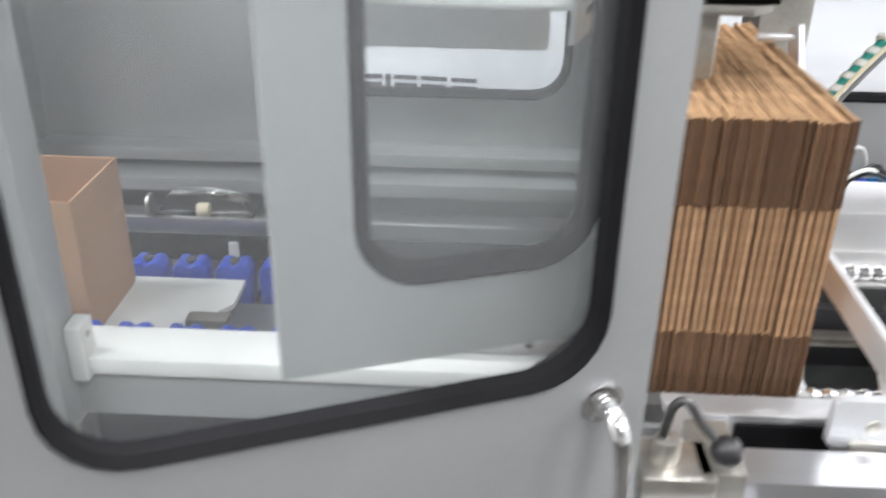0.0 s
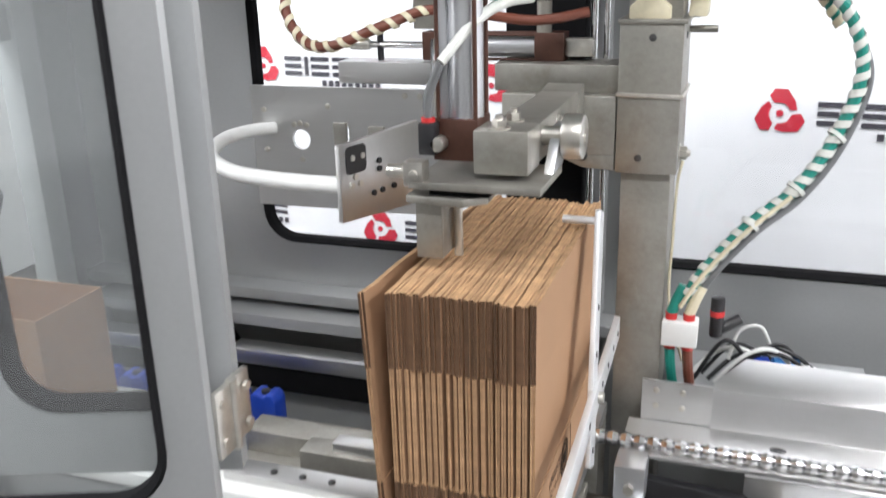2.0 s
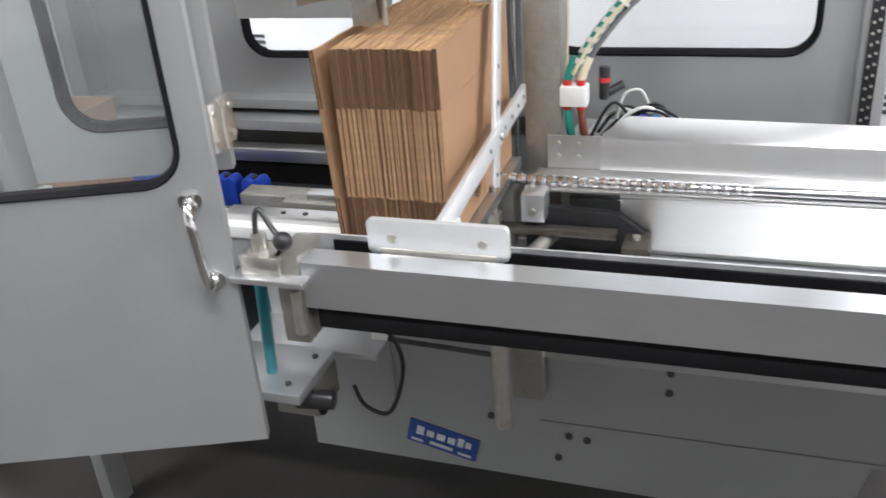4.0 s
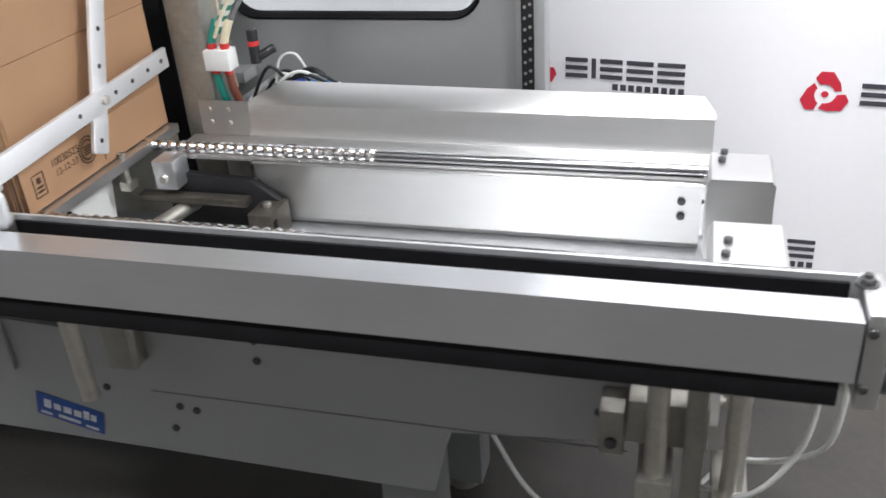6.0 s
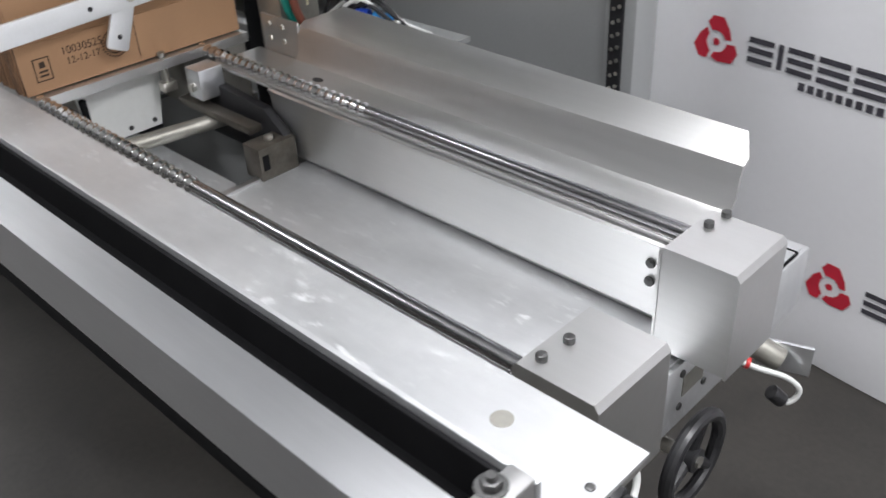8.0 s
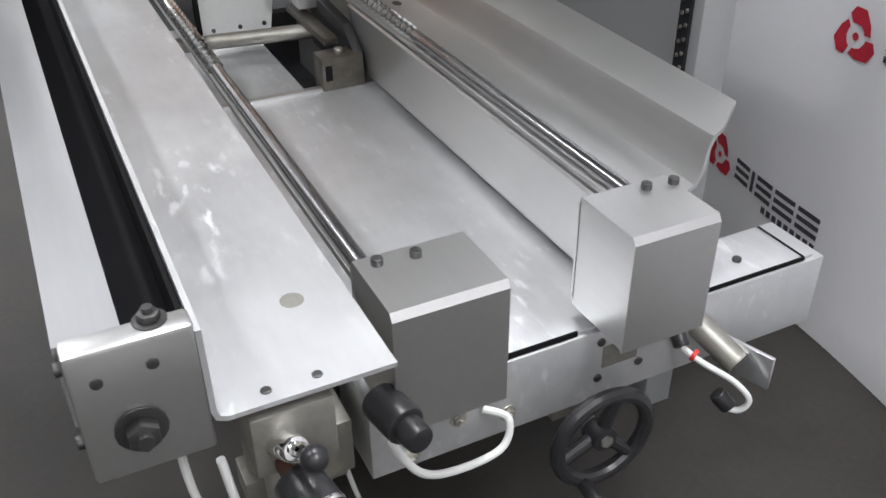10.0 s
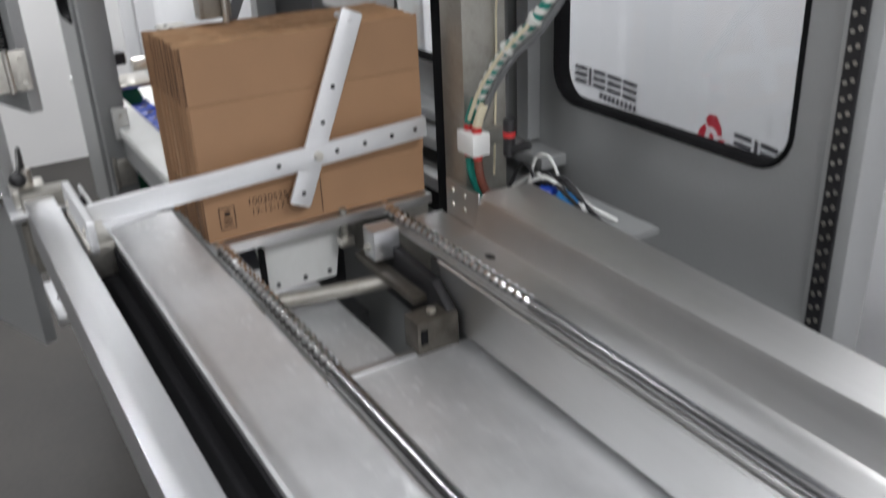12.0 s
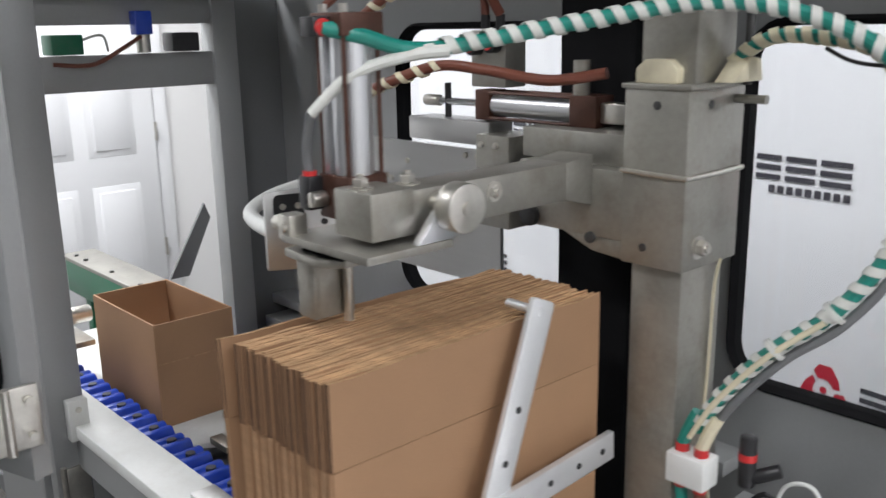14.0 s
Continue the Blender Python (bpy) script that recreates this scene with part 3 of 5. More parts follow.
def folding_door():
    d = thing("folding_door", "grey painted two-leaf folding machine door, folded open", "door", (0.29, 0.61, 0.6))
    m = Matrix.Translation((0.272, 0.622, 0)) @ Matrix.Rotation(radians(20.8), 4, "Z")
    op = (-0.475, -0.055, 1.092, 1.86, 0.055)
    leaf = part("outer_leaf", turned(panel(-0.58, 0, 0.596, 2.06, -0.012, 0.012, [grown(op)]), m), PAINT, d)
    part("seal", turned(ring(*op, 0.0145, -0.016, 0.016), m), RUBBER, leaf, "black rubber window seal")
    g = part("pane", turned(panel(op[0] - 0.014, op[1] + 0.014, op[2] - 0.014, op[3] + 0.014, 0.0095, 0.012, []), m), HAZYPL, leaf, "scuffed clear polycarbonate pane")
    g.visible_shadow = False
    h = tube([(-0.045, -0.012, 1.058), (-0.045, -0.030, 1.060), (-0.043, -0.048, 1.045), (-0.040, -0.052, 1.0), (-0.036, -0.048, 0.935), (-0.034, -0.030, 0.920), (-0.034, -0.012, 0.920)], lambda f: 0.0075 + 0.003 * abs(f - 0.5), 12)
    for z, x in ((1.060, -0.045), (0.920, -0.034)):
        cyl((x, -0.0115, z), (x, -0.016, z), 0.019, seg=18, bevel=0.002, bm=h)
    part("handle", turned(h, m), CHROME, leaf, "chrome pull handle")
    m2 = Matrix.Translation((0.255, 0.700, 0)) @ Matrix.Rotation(radians(19.0), 4, "Z")
    op2 = (-0.235, -0.045, 1.165, 1.86, 0.045)
    leaf2 = part("inner_leaf", turned(panel(-0.315, 0, 1.075, 2.06, -0.012, 0.012, [grown(op2)]), m2), PAINT, d)
    part("seal", turned(ring(*op2, 0.019, -0.016, 0.016), m2), RUBBER, leaf2, "black rubber window seal")
    g = part("pane", turned(panel(op2[0] - 0.014, op2[1] + 0.014, op2[2] - 0.014, op2[3] + 0.014, 0.0095, 0.012, []), m2), HAZYPL, leaf2, "scuffed clear polycarbonate pane")
    g.visible_shadow = False
    for z in (1.16, 1.85):
        hg = box(0.266, 0.273, 0.632, 0.663, z - 0.038, z + 0.038, 0.002)
        box(0.262, 0.269, 0.667, 0.702, z - 0.038, z + 0.038, 0.002, bm=hg)
        cyl((0.271, 0.665, z - 0.04), (0.271, 0.665, z + 0.04), 0.006, seg=10, bm=hg)
        for yy in (0.642, 0.690):
            for zz in (-0.022, 0.022):
                cyl((0.271, yy, z + zz), (0.276, yy, z + zz), 0.005, seg=10, bm=hg)
        part("hinge", hg, ZINC, d, "zinc butt hinge")
    part("hanger", box(-0.05, 0.0, 0.60, 0.94, 2.055, 2.152, 0.003), PAINT, d)
    return d


folding_door()
# ---------------------------------------------------------------- carton magazine
mag = thing("carton_magazine", "stainless steel carton feed magazine with twin screw rods", "carton feeder", (1.1, 1.1, 0))
rail = part("front_rail", prism(folded([(0.679, 0.9455), (0.6305, 0.9455), (0.6305, 0.870), (0.712, 0.870)], 0.005), "x", 0.385, 1.858), ALU, mag, "aluminium channel cover")
part("belt", box(0.40, 1.845, 0.634, 0.705, 0.828, 0.8665, 0.003), RUBBER, mag, "black belt under the rail")
part("slot_track", box(0.40, 1.855, 0.655, 0.722, 0.874, 0.896), RUBBER, mag, "black inner track")
# added black strip: paints the slot's shade over the bright lip
part("slot_shade_strip", box(0.40, 1.855, 0.7225, 0.7275, 0.874, 0.942), RUBBER, mag, "black strip standing in for the shade inside the slot")
end = part("rail_end_plate", box(1.862, 1.888, 0.632, 0.729, 0.828, 0.957, 0.006), BRUSHED, mag)
part("end_bore", cyl((1.886, 0.675, 0.874), (1.8895, 0.675, 0.874), 0.0195), DARK, end, "black bore")
for y, z in ((0.652, 0.928), (0.694, 0.932)):
    bolt(end, (1.888, y, z), (1, 0, 0), 0.005, 0.002)
hexbolt(end, (1.8895, 0.675, 0.874), (1, 0, 0), 0.014, 0.014, BOLT)
hexbolt(mag, (1.868, 0.700, 0.957), (0, 0, 1), 0.009, 0.008, BOLT)
for z in (0.935, 0.86):
    bolt(mag, (1.868, 0.632, z), (0, -1, 0), 0.006, 0.006)
# plate with an upturned lip beside the rail
lipz = 0.950
pl = [(0.731, lipz), (0.731, 0.866), (0.7335, 0.858), (0.741, 0.8545), (0.893, 0.8545)]
plate = part("side_plate", prism(folded(pl, 0.005), "x", 0.36, 1.888, 0.0), WORN, mag, "scuffed stainless plate with an upturned lip")
for p in ((1.872, 0.824), (1.872, 0.778)):
    bolt(plate, (p[0], p[1], 0.857), (0, 0, 1), 0.005, 0.0015)
st = cyl((1.758, 0.838, 0.857), (1.758, 0.838, 0.8578), 0.012)
part("plug_weld", st, NICKEL, plate, "brown plug weld stain")
# rods with a screw thread at the carton end


def rod(y, name):
    r = part("feed_rod", cyl((0.36, y, 0.829), (1.70, y, 0.829), 0.0105, seg=18), RODSTEEL, mag, "ground steel feed rod")
    b = bmesh.new()
    n = 30
    for k in range(n):
        x = 0.40 + k * 0.0222
        cyl((x, y, 0.829), (x + 0.009, y, 0.829), 0.0105, 0.0138, seg=16, bm=b)
        cyl((x + 0.009, y, 0.829), (x + 0.018, y, 0.829), 0.0138, 0.0105, seg=16, bm=b)
    part("screw_thread", b, CHROME, r)
    part("rod_shoe", box(0.60 if y > 1 else 0.42, 1.69, y - 0.011, y + 0.011, 0.808, 0.8185, 0.002), BRUSHED, r)


rod(0.935, "a")
rod(1.287, "b")
for y0, y1, x0, x1 in ((0.919, 1.051, 1.702, 1.813), (1.210, 1.330, 1.698, 1.808)):
    hs = part("bearing_cover", prism(folded([(x0 + 0.001, 0.70), (x0 + 0.001, 0.838), (x0 + 0.006, 0.8455), (x1 - 0.006, 0.8455), (x1 - 0.001, 0.838), (x1 - 0.001, 0.688)], 0.004), "y", y0, y1), BRUSHED, mag, "folded stainless cover box")
    part("cover_side", box(x0 + 0.002, x1 - 0.002, y0 + 0.001, y0 + 0.004, 0.69, 0.843), BRUSHED, hs)
    part("cover_side", box(x0 + 0.002, x1 - 0.002, y1 - 0.004, y1 - 0.001, 0.69, 0.843), BRUSHED, hs)
    for k, y in enumerate((y0 + 0.022, y0 + 0.065) if y0 < 1 else (y0 + 0.08, y0 + 0.117)):
        bolt(hs, (x0 + 0.022 + 0.004 * k, y, 0.8475), (0, 0, 1), 0.0068, 0.008)
# far side: inner web, ledge and raised wing
part("inner_web", prism(folded([(1.298, 0.673), (1.283, 0.676), (1.274, 0.688), (1.268, 0.80), (1.262, 0.812)], 0.006), "x", 0.80, 1.69), BRUSHED, mag)
wing = [(1.268, 0.8135), (1.368, 0.8135), (1.381, 0.820), (1.390, 0.836), (1.394, 0.868), (1.400, 0.884), (1.412, 0.892), (1.462, 0.912)]
wgb = bmesh.new()
for k in range(12):
    prism(folded(wing, 0.005), "x", 0.74 + 0.965 * k / 12, 0.74 + 0.965 * (k + 1) / 12, bm=wgb)
bmesh.ops.remove_doubles(wgb, verts=wgb.verts[:], dist=0.0001)
bmesh.ops.delete(wgb, geom=[f for f in wgb.faces if abs(f.normal.x) > 0.9 and 0.75 < f.calc_center_median().x < 1.70], context="FACES_ONLY")
for v in wgb.verts:
    if v.co.y > 1.43:
        if v.co.x > 1.70:
            v.co.x -= 0.022
        if v.co.x < 0.745:
            v.co.x += 0.05
        v.co.y += (1.69 - v.co.x) * 0.036 - 0.016
wg = part("wing_plate", wgb, BRUSHED, mag, "brushed plate bent up into a wing")
part("wing_tail", prism([(0.62, 0.812), (0.74, 0.812), (0.74, 0.893), (0.62, 0.893)], "y", 1.392, 1.397), BRUSHED, mag)
part("wing_tail_floor", box(0.60, 0.74, 1.268, 1.39, 0.811, 0.816), BRUSHED, mag)
for x in (0.645, 0.69):
    for z in (0.845, 0.875):
        bolt(mag, (x, 1.392, z), (0, -1, 0), 0.0055, 0.003, ZINC)
sl = cyl((0.85, 1.345, 0.8155), (0.85, 1.345, 0.8168), 0.0085)
part("slot_hole", turned(sl, Matrix.Translation((0.85, 0, 0)) @ Matrix.Diagonal((1.6, 1, 1, 1)) @ Matrix.Translation((-0.85, 0, 0))), DARK, wg, "dark drilled hole")
for x in (1.15, 1.42):
    bolt(mag, (x, 1.2705, 0.785), (0, -1, 0), 0.004, 0.001)
for z in (0.775, 0.745):
    bolt(mag, (1.655, 1.270, z), (0, -1, 0), 0.0075, 0.007)
# tray floor and end beam
part("tray_floor", box(0.86, 1.73, 0.915, 1.30, 0.664, 0.669, 0.001), WORN, mag, "scuffed stainless tray")
part("tray_floor_inner", box(0.30, 0.86, 0.915, 1.16, 0.640, 0.646), WORN, mag)
part("tray_edge", box(0.845, 0.862, 0.93, 1.175, 0.646, 0.675, 0.003), BRUSHED, mag)
beam = part("end_beam", box(1.632, 1.737, 0.915, 1.615, 0.548, 0.6636, 0.004), WORN, mag, "stainless end beam")
part("beam_cover", box(1.640, 1.730, 1.345, 1.598, 0.664, 0.668, 0.001), WORN, beam)
part("beam_joint", box(1.7305, 1.7335, 1.06, 1.20, 0.664, 0.6715), RUBBER, beam, "black rubber joint")
part("beam_joint", box(1.7305, 1.7335, 1.345, 1.58, 0.664, 0.6695), RUBBER, beam, "black rubber joint")
part("beam_joint", box(1.640, 1.7305, 1.578, 1.581, 0.664, 0.6695), RUBBER, beam, "black rubber joint")
bolt(beam, (1.695, 1.49, 0.668), (0, 0, 1), 0.0065, 0.005)
for y, z in ((1.03, 0.60), (1.10, 0.58), (0.965, 0.565)):
    hexbolt(beam, (1.737, y, z), (1, 0, 0), 0.008, 0.007)
for y, z in ((1.235, 0.645), (1.235, 0.585), (1.30, 0.65), (1.30, 0.59)):
    bolt(beam, (1.737, y, z), (1, 0, 0), 0.006, 0.003)
part("rating_plate", box(1.737, 1.7385, 1.24, 1.295, 0.60, 0.635), NICKEL, beam, "worn rating plate")
# body below the magazine
body = part("side_body", prism([(0.20, 0.655), (1.60, 0.655), (1.60, 0.505), (1.29, 0.475), (1.272, 0.40), (1.255, 0.33), (1.135, 0.33), (0.20, 0.342)], "y", 0.905, 0.915), PAINT, mag, "grey side panel")
part("body_lip", prism(folded([(0.882, 0.648), (0.890, 0.657), (0.905, 0.657)], 0.004), "x", 0.70, 1.60), BRUSHED, mag)
part("far_body", box(0.20, 1.60, 1.33, 1.342, 0.33, 0.66), PAINT, mag)
part("body_floor", box(0.20, 1.25, 0.915, 1.33, 0.346, 0.356), PAINT, mag)
for x, y in ((1.20, 0.96), (1.20, 1.29)):
    lg = part("leg", box(x - 0.055, x + 0.055, y - 0.045, y + 0.04, 0.03, 0.40, 0.004), DARKPANEL, mag)
    part("foot", cyl((x, y, 0.0), (x, y, 0.032), 0.04), ZINC, lg)
for x, z in ((0.941, 0.628), (0.94, 0.585), (0.734, 0.399), (0.79, 0.45), (0.755, 0.455), (0.60, 0.48), (0.665, 0.60), (1.55, 0.56)):
    bolt(mag, (x, 0.905, z), (0, -1, 0), 0.0075, 0.004)
part("body_seam", box(0.70, 1.60, 0.9035, 0.906, 0.484, 0.486), DARKPANEL, mag)
# uprights that carry the rail
for x, zb in ((0.655, 0.545), (1.645, 0.53), (1.757, 0.50)):
    up = part("rail_upright", cyl((x, 0.80, zb), (x, 0.80, 0.8515), 0.0165), ZINC, mag, "plated round upright")
    if x > 1:
        part("clamp", box(x - 0.026, x + 0.026, 0.775, 0.905, zb - 0.03, zb + 0.012, 0.004), NICKEL, up)
part("upright_bracket", box(0.66, 0.715, 0.86, 0.904, 0.565, 0.70, 0.004), NICKEL, mag)
part("flat_upright", box(1.685, 0.715 + 1.0, 0.81, 0.83, 0.42, 0.8515, 0.003), NICKEL, mag)
part("body_stop", box(1.556, 1.595, 0.84, 0.904, 0.53, 0.615, 0.004), NICKEL, mag)
bolt(mag, (1.575, 0.84, 0.555), (0, -1, 0), 0.010, 0.006)
part("cross_tube", box(1.60, 1.72, 0.84, 0.90, 0.56, 0.64, 0.004), NICKEL, mag)
part("long_pin", cyl((0.42, 0.81, 0.70), (0.64, 0.81, 0.69), 0.005), BOLT, mag)
# pillar valve at the near end
kn = part("lever_hub", cyl((1.872, 0.782, 0.796), (1.906, 0.790, 0.812), 0.0150, 0.0125, bevel=0.003), CHROME, mag, "chrome lever hub")
part("lever", tube([(1.900, 0.789, 0.810), (1.914, 0.792, 0.818), (1.930, 0.796, 0.823)], lambda f: 0.0085 - 0.003 * f), CHROME, kn)
bk = bmesh.new()
bmesh.ops.create_uvsphere(bk, u_segments=18, v_segments=12, radius=0.0125, matrix=Matrix.Translation((1.934, 0.797, 0.825)))
part("lever_knob", bk, BLACKPL, kn, "black ball knob")
part("knob_block", box(1.80, 1.880, 0.758, 0.835, 0.765, 0.835, 0.004), NICKEL, mag)
part("gauge_stem", cyl((1.878, 0.784, 0.778), (1.900, 0.788, 0.772), 0.0115, seg=6), BROWN, mag)
gg = part("gauge", cyl((1.898, 0.787, 0.772), (1.938, 0.797, 0.762), 0.0235, seg=28, bevel=0.003), BLACKPL, mag, "black pressure gauge")
part("gauge_rim", cyl((1.936, 0.7965, 0.7625), (1.9415, 0.798, 0.761), 0.0240, seg=28, bevel=0.001), CHROME, gg)
part("gauge_face", cyl((1.9412, 0.7979, 0.7611), (1.9421, 0.7982, 0.7609), 0.0205, seg=28), WHITEPL, gg, "white gauge face")
rg = part("regulator", cyl((1.80, 0.905, 0.735), (1.85, 0.915, 0.735), 0.022, bevel=0.003), BLACKPL, mag, "black air regulator")
part("regulator_knob", cyl((1.85, 0.915, 0.735), (1.875, 0.920, 0.735), 0.017, 0.015, bevel=0.003), BLACKPL, rg)


def handwheel():
    cx, cy, cz, r = 1.775, 1.225, 0.515, 0.070
    w = thing("handwheel", "black three-spoke handwheel under the end beam", "handwheel", (1.74, cy, cz))
    b = bmesh.new()
    ringpts = [(cx, cy + r * math.cos(2 * math.pi * k / 40), cz + r * math.sin(2 * math.pi * k / 40)) for k in range(41)]
    tube(ringpts, 0.0105, 10, bm=b, smooth=False)
    part("rim", b, BLACKPL, w)
    for k in range(3):
        a = radians(75 + 120 * k)
        part("spoke", tube([(cx - 0.008, cy, cz), (cx - 0.004, cy + 0.5 * r * math.cos(a), cz + 0.5 * r * math.sin(a)), (cx, cy + r * math.cos(a), cz + r * math.sin(a))], lambda f: 0.011 - 0.003 * f, 10), BLACKPL, w)
    part("hub", cyl((cx - 0.022, cy, cz), (cx + 0.008, cy, cz), 0.019, bevel=0.002), BLACKPL, w)
    part("hub_nut", cyl((cx + 0.008, cy, cz), (cx + 0.012, cy, cz), 0.009, seg=6), ZINC, w)
    part("shaft", cyl((1.60, cy, cz), (cx, cy, cz), 0.011), ZINC, w)
    part("shaft_bracket", box(1.64, 1.70, cy - 0.03, cy + 0.03, cz - 0.025, 0.5475, 0.004), NICKEL, w)
    part("crank_grip", cyl((cx, cy - 0.03, cz - 0.066), (cx + 0.05, cy - 0.03, cz - 0.066), 0.009, 0.012, bevel=0.003), BLACKPL, w)


handwheel()
air = thing("air_cylinder", "small grey air cylinder with a white hose under the beam", "air cylinder", (1.75, 1.44, 0.56))
part("barrel", cyl((1.70, 1.425, 0.60), (1.835, 1.47, 0.535), 0.022, bevel=0.002), NICKEL, air)
part("end_cap", cyl((1.69, 1.42, 0.605), (1.735, 1.436, 0.582), 0.026, bevel=0.003), BLACKPL, air)
part("mount_plate", turned(box(-0.045, 0.045, -0.004, 0.004, -0.03, 0.03, 0.002), Matrix.Translation((1.835, 1.485, 0.535)) @ Matrix.Rotation(radians(18), 4, "Z")), ALU, air)
part("elbow", cyl((1.755, 1.40, 0.585), (1.785, 1.395, 0.56), 0.013, bevel=0.003), BLACKPL, air)
part("elbow", cyl((1.845, 1.425, 0.50), (1.862, 1.44, 0.478), 0.014, bevel=0.003), BLACKPL, air)
part("collar", cyl((1.80, 1.405, 0.553), (1.806, 1.408, 0.551), 0.010), REDPL, air)
part("hose", tube([(1.785, 1.397, 0.558), (1.82, 1.41, 0.548), (1.86, 1.44, 0.53), (1.88, 1.46, 0.50), (1.872, 1.45, 0.475), (1.85, 1.43, 0.478)], 0.005), WHITEHOSE, air, "thin white hose")
air.location, air.scale = (1.725, 1.395, 0.605), (0.85, 0.85, 0.85)
line = thing("air_line", "thin white air hose hanging under the beam", "air hose", (1.80, 1.0, 0.55))
part("hose", tube([(1.83, 0.90, 0.71), (1.82, 0.94, 0.63), (1.79, 1.0, 0.575), (1.775, 1.07, 0.565), (1.765, 1.085, 0.60), (1.745, 1.06, 0.61)], 0.005), WHITEHOSE, line)
for pts in ([(1.84, 0.70, 0.83), (1.83, 0.71, 0.70), (1.78, 0.76, 0.56), (1.72, 0.85, 0.48)], [(1.35, 0.98, 0.42), (1.42, 0.97, 0.30), (1.52, 0.98, 0.22), (1.66, 1.02, 0.24), (1.75, 1.05, 0.34)], [(1.875, 0.73, 0.80), (1.87, 0.75, 0.68), (1.83, 0.82, 0.58), (1.76, 0.90, 0.50)]):
    hz = thing("air_line", "thin white air hose hanging below the rail", "air hose", pts[0], "hanging air hoses")
    part("hose", tube(pts, 0.0042), WHITEHOSE, hz)

# carton presser: nose plate, arm and strap
pr = thing("carton_pusher", "bright aluminium pusher arm with a slanted strap against the cartons", "pusher arm", (0.6, 0.7, 0.96))
part("nose_plate", prism(rounded(0.478, 0.708, 0.944, 1.003, 0.010), "y", 0.688, 0.700, 0.0015), WHITE_ALU, pr)
for x in (0.520, 0.668):
    bolt(pr, (x, 0.688, 0.972), (0, -1, 0), 0.008, 0.003, ZINC)
part("carriage", box(0.50, 0.69, 0.684, 0.726, 0.898, 0.955, 0.003), ZINC, pr)
# arm from the nose plate to the carton face
a0, a1 = Vector((0.585, 0.705, 0.965)), Vector((0.574, 1.375, 0.995))
part("arm", turned(box(-0.005, 0.005, 0.0, (a1 - a0).length, -0.021, 0.021, 0.0015), Matrix.Translation(a0) @ Matrix.Rotation(math.atan2(a0.x - a1.x, a1.y - a0.y), 4, "Z") @ Matrix.Rotation(math.atan2(a1.z - a0.z, a1.y - a0.y), 4, "X")), WHITE_ALU, pr, "flat aluminium arm with drilled holes")
part("gusset", prism([(0.545, 0.698), (0.63, 0.698), (0.592, 0.82), (0.580, 0.82)], "z", 0.944, 0.952, 0.001), WHITE_ALU, pr)
s0, s1 = Vector((0.580, 1.087, 0.893)), Vector((0.561, 1.240, 1.240))
ang = math.atan2(s1.y - s0.y, s1.z - s0.z)
SM = Matrix.Translation(s0) @ Matrix.Rotation(-ang, 4, "X") @ Matrix.Rotation(math.atan2(s1.x - s0.x, s1.z - s0.z), 4, "Y")
stp = part("strap", turned(prism(rounded(-0.022, 0.022, 0.0, (s1 - s0).length, 0.006, 3), "x", -0.004, 0.004, 0.001), SM), WHITE_ALU, pr, "slanted flat strap")
for z in (0.025, 0.165, 0.235):
    part("drilled_hole", turned(cyl((0.0035, 0, z), (0.0048, 0, z), 0.0048, seg=12), SM), DARK, stp)
part("top_pin", cyl((0.565, 1.232, 1.226), (0.505, 1.232, 1.226), 0.006, bevel=0.001), WHITE_ALU, pr)
for f in (0.52, 0.70, 0.79, 0.88, 0.96):
    p = a0.lerp(a1, f)
    part("drilled_hole", cyl((p.x + 0.0045, p.y, p.z), (p.x + 0.0058, p.y, p.z), 0.0048, seg=12), DARK, pr)
p = a0.lerp(a1, 0.64)
bolt(pr, (p.x + 0.005, p.y, p.z), (1, 0, 0), 0.009, 0.008, ZINC)

# ---------------------------------------------------------------- stack of flat cartons


def carton_sheet(seed, kind):
    """One ply of the body or one flap of a folded-flat carton; x is its thickness."""
    rng = random.Random(seed)
    z0, z1, th = {"body": (0.0925, 0.262, 0.0028), "top": (0.2625, 0.368, 0.0037), "low": (0.0, 0.092, 0.0039)}[kind]
    b = bmesh.new()
    n = 12
    rows = []
    for i in range(n + 1):
        y = 0.471 * i / n
        wob = rng.uniform(-0.0004, 0.0004) if kind != "body" else 0
        top = z1 + (rng.uniform(-0.0022, 0.0018) if kind == "top" else 0)
        rows.append([b.verts.new(p) for p in ((-th / 2, y, z0), (th / 2, y, z0), (th / 2 + wob, y, top), (-th / 2 + wob, y, top))])
    for p, q in zip(rows, rows[1:]):
        for k in range(4):
            b.faces.new((p[k], p[(k + 1) % 4], q[(k + 1) % 4], q[k]))
    b.faces.new(rows[0])
    b.faces.new(rows[-1][::-1])
    # flap ends get the edge colour with shade painted in
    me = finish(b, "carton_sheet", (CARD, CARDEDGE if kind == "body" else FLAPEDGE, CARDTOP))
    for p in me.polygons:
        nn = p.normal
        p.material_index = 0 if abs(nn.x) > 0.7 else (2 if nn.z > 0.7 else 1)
    return me


SHEETS = {k: [carton_sheet(i + 10 * j, k) for i in range(5)] for j, k in enumerate(("body", "top", "low"))}
rng = random.Random(4)


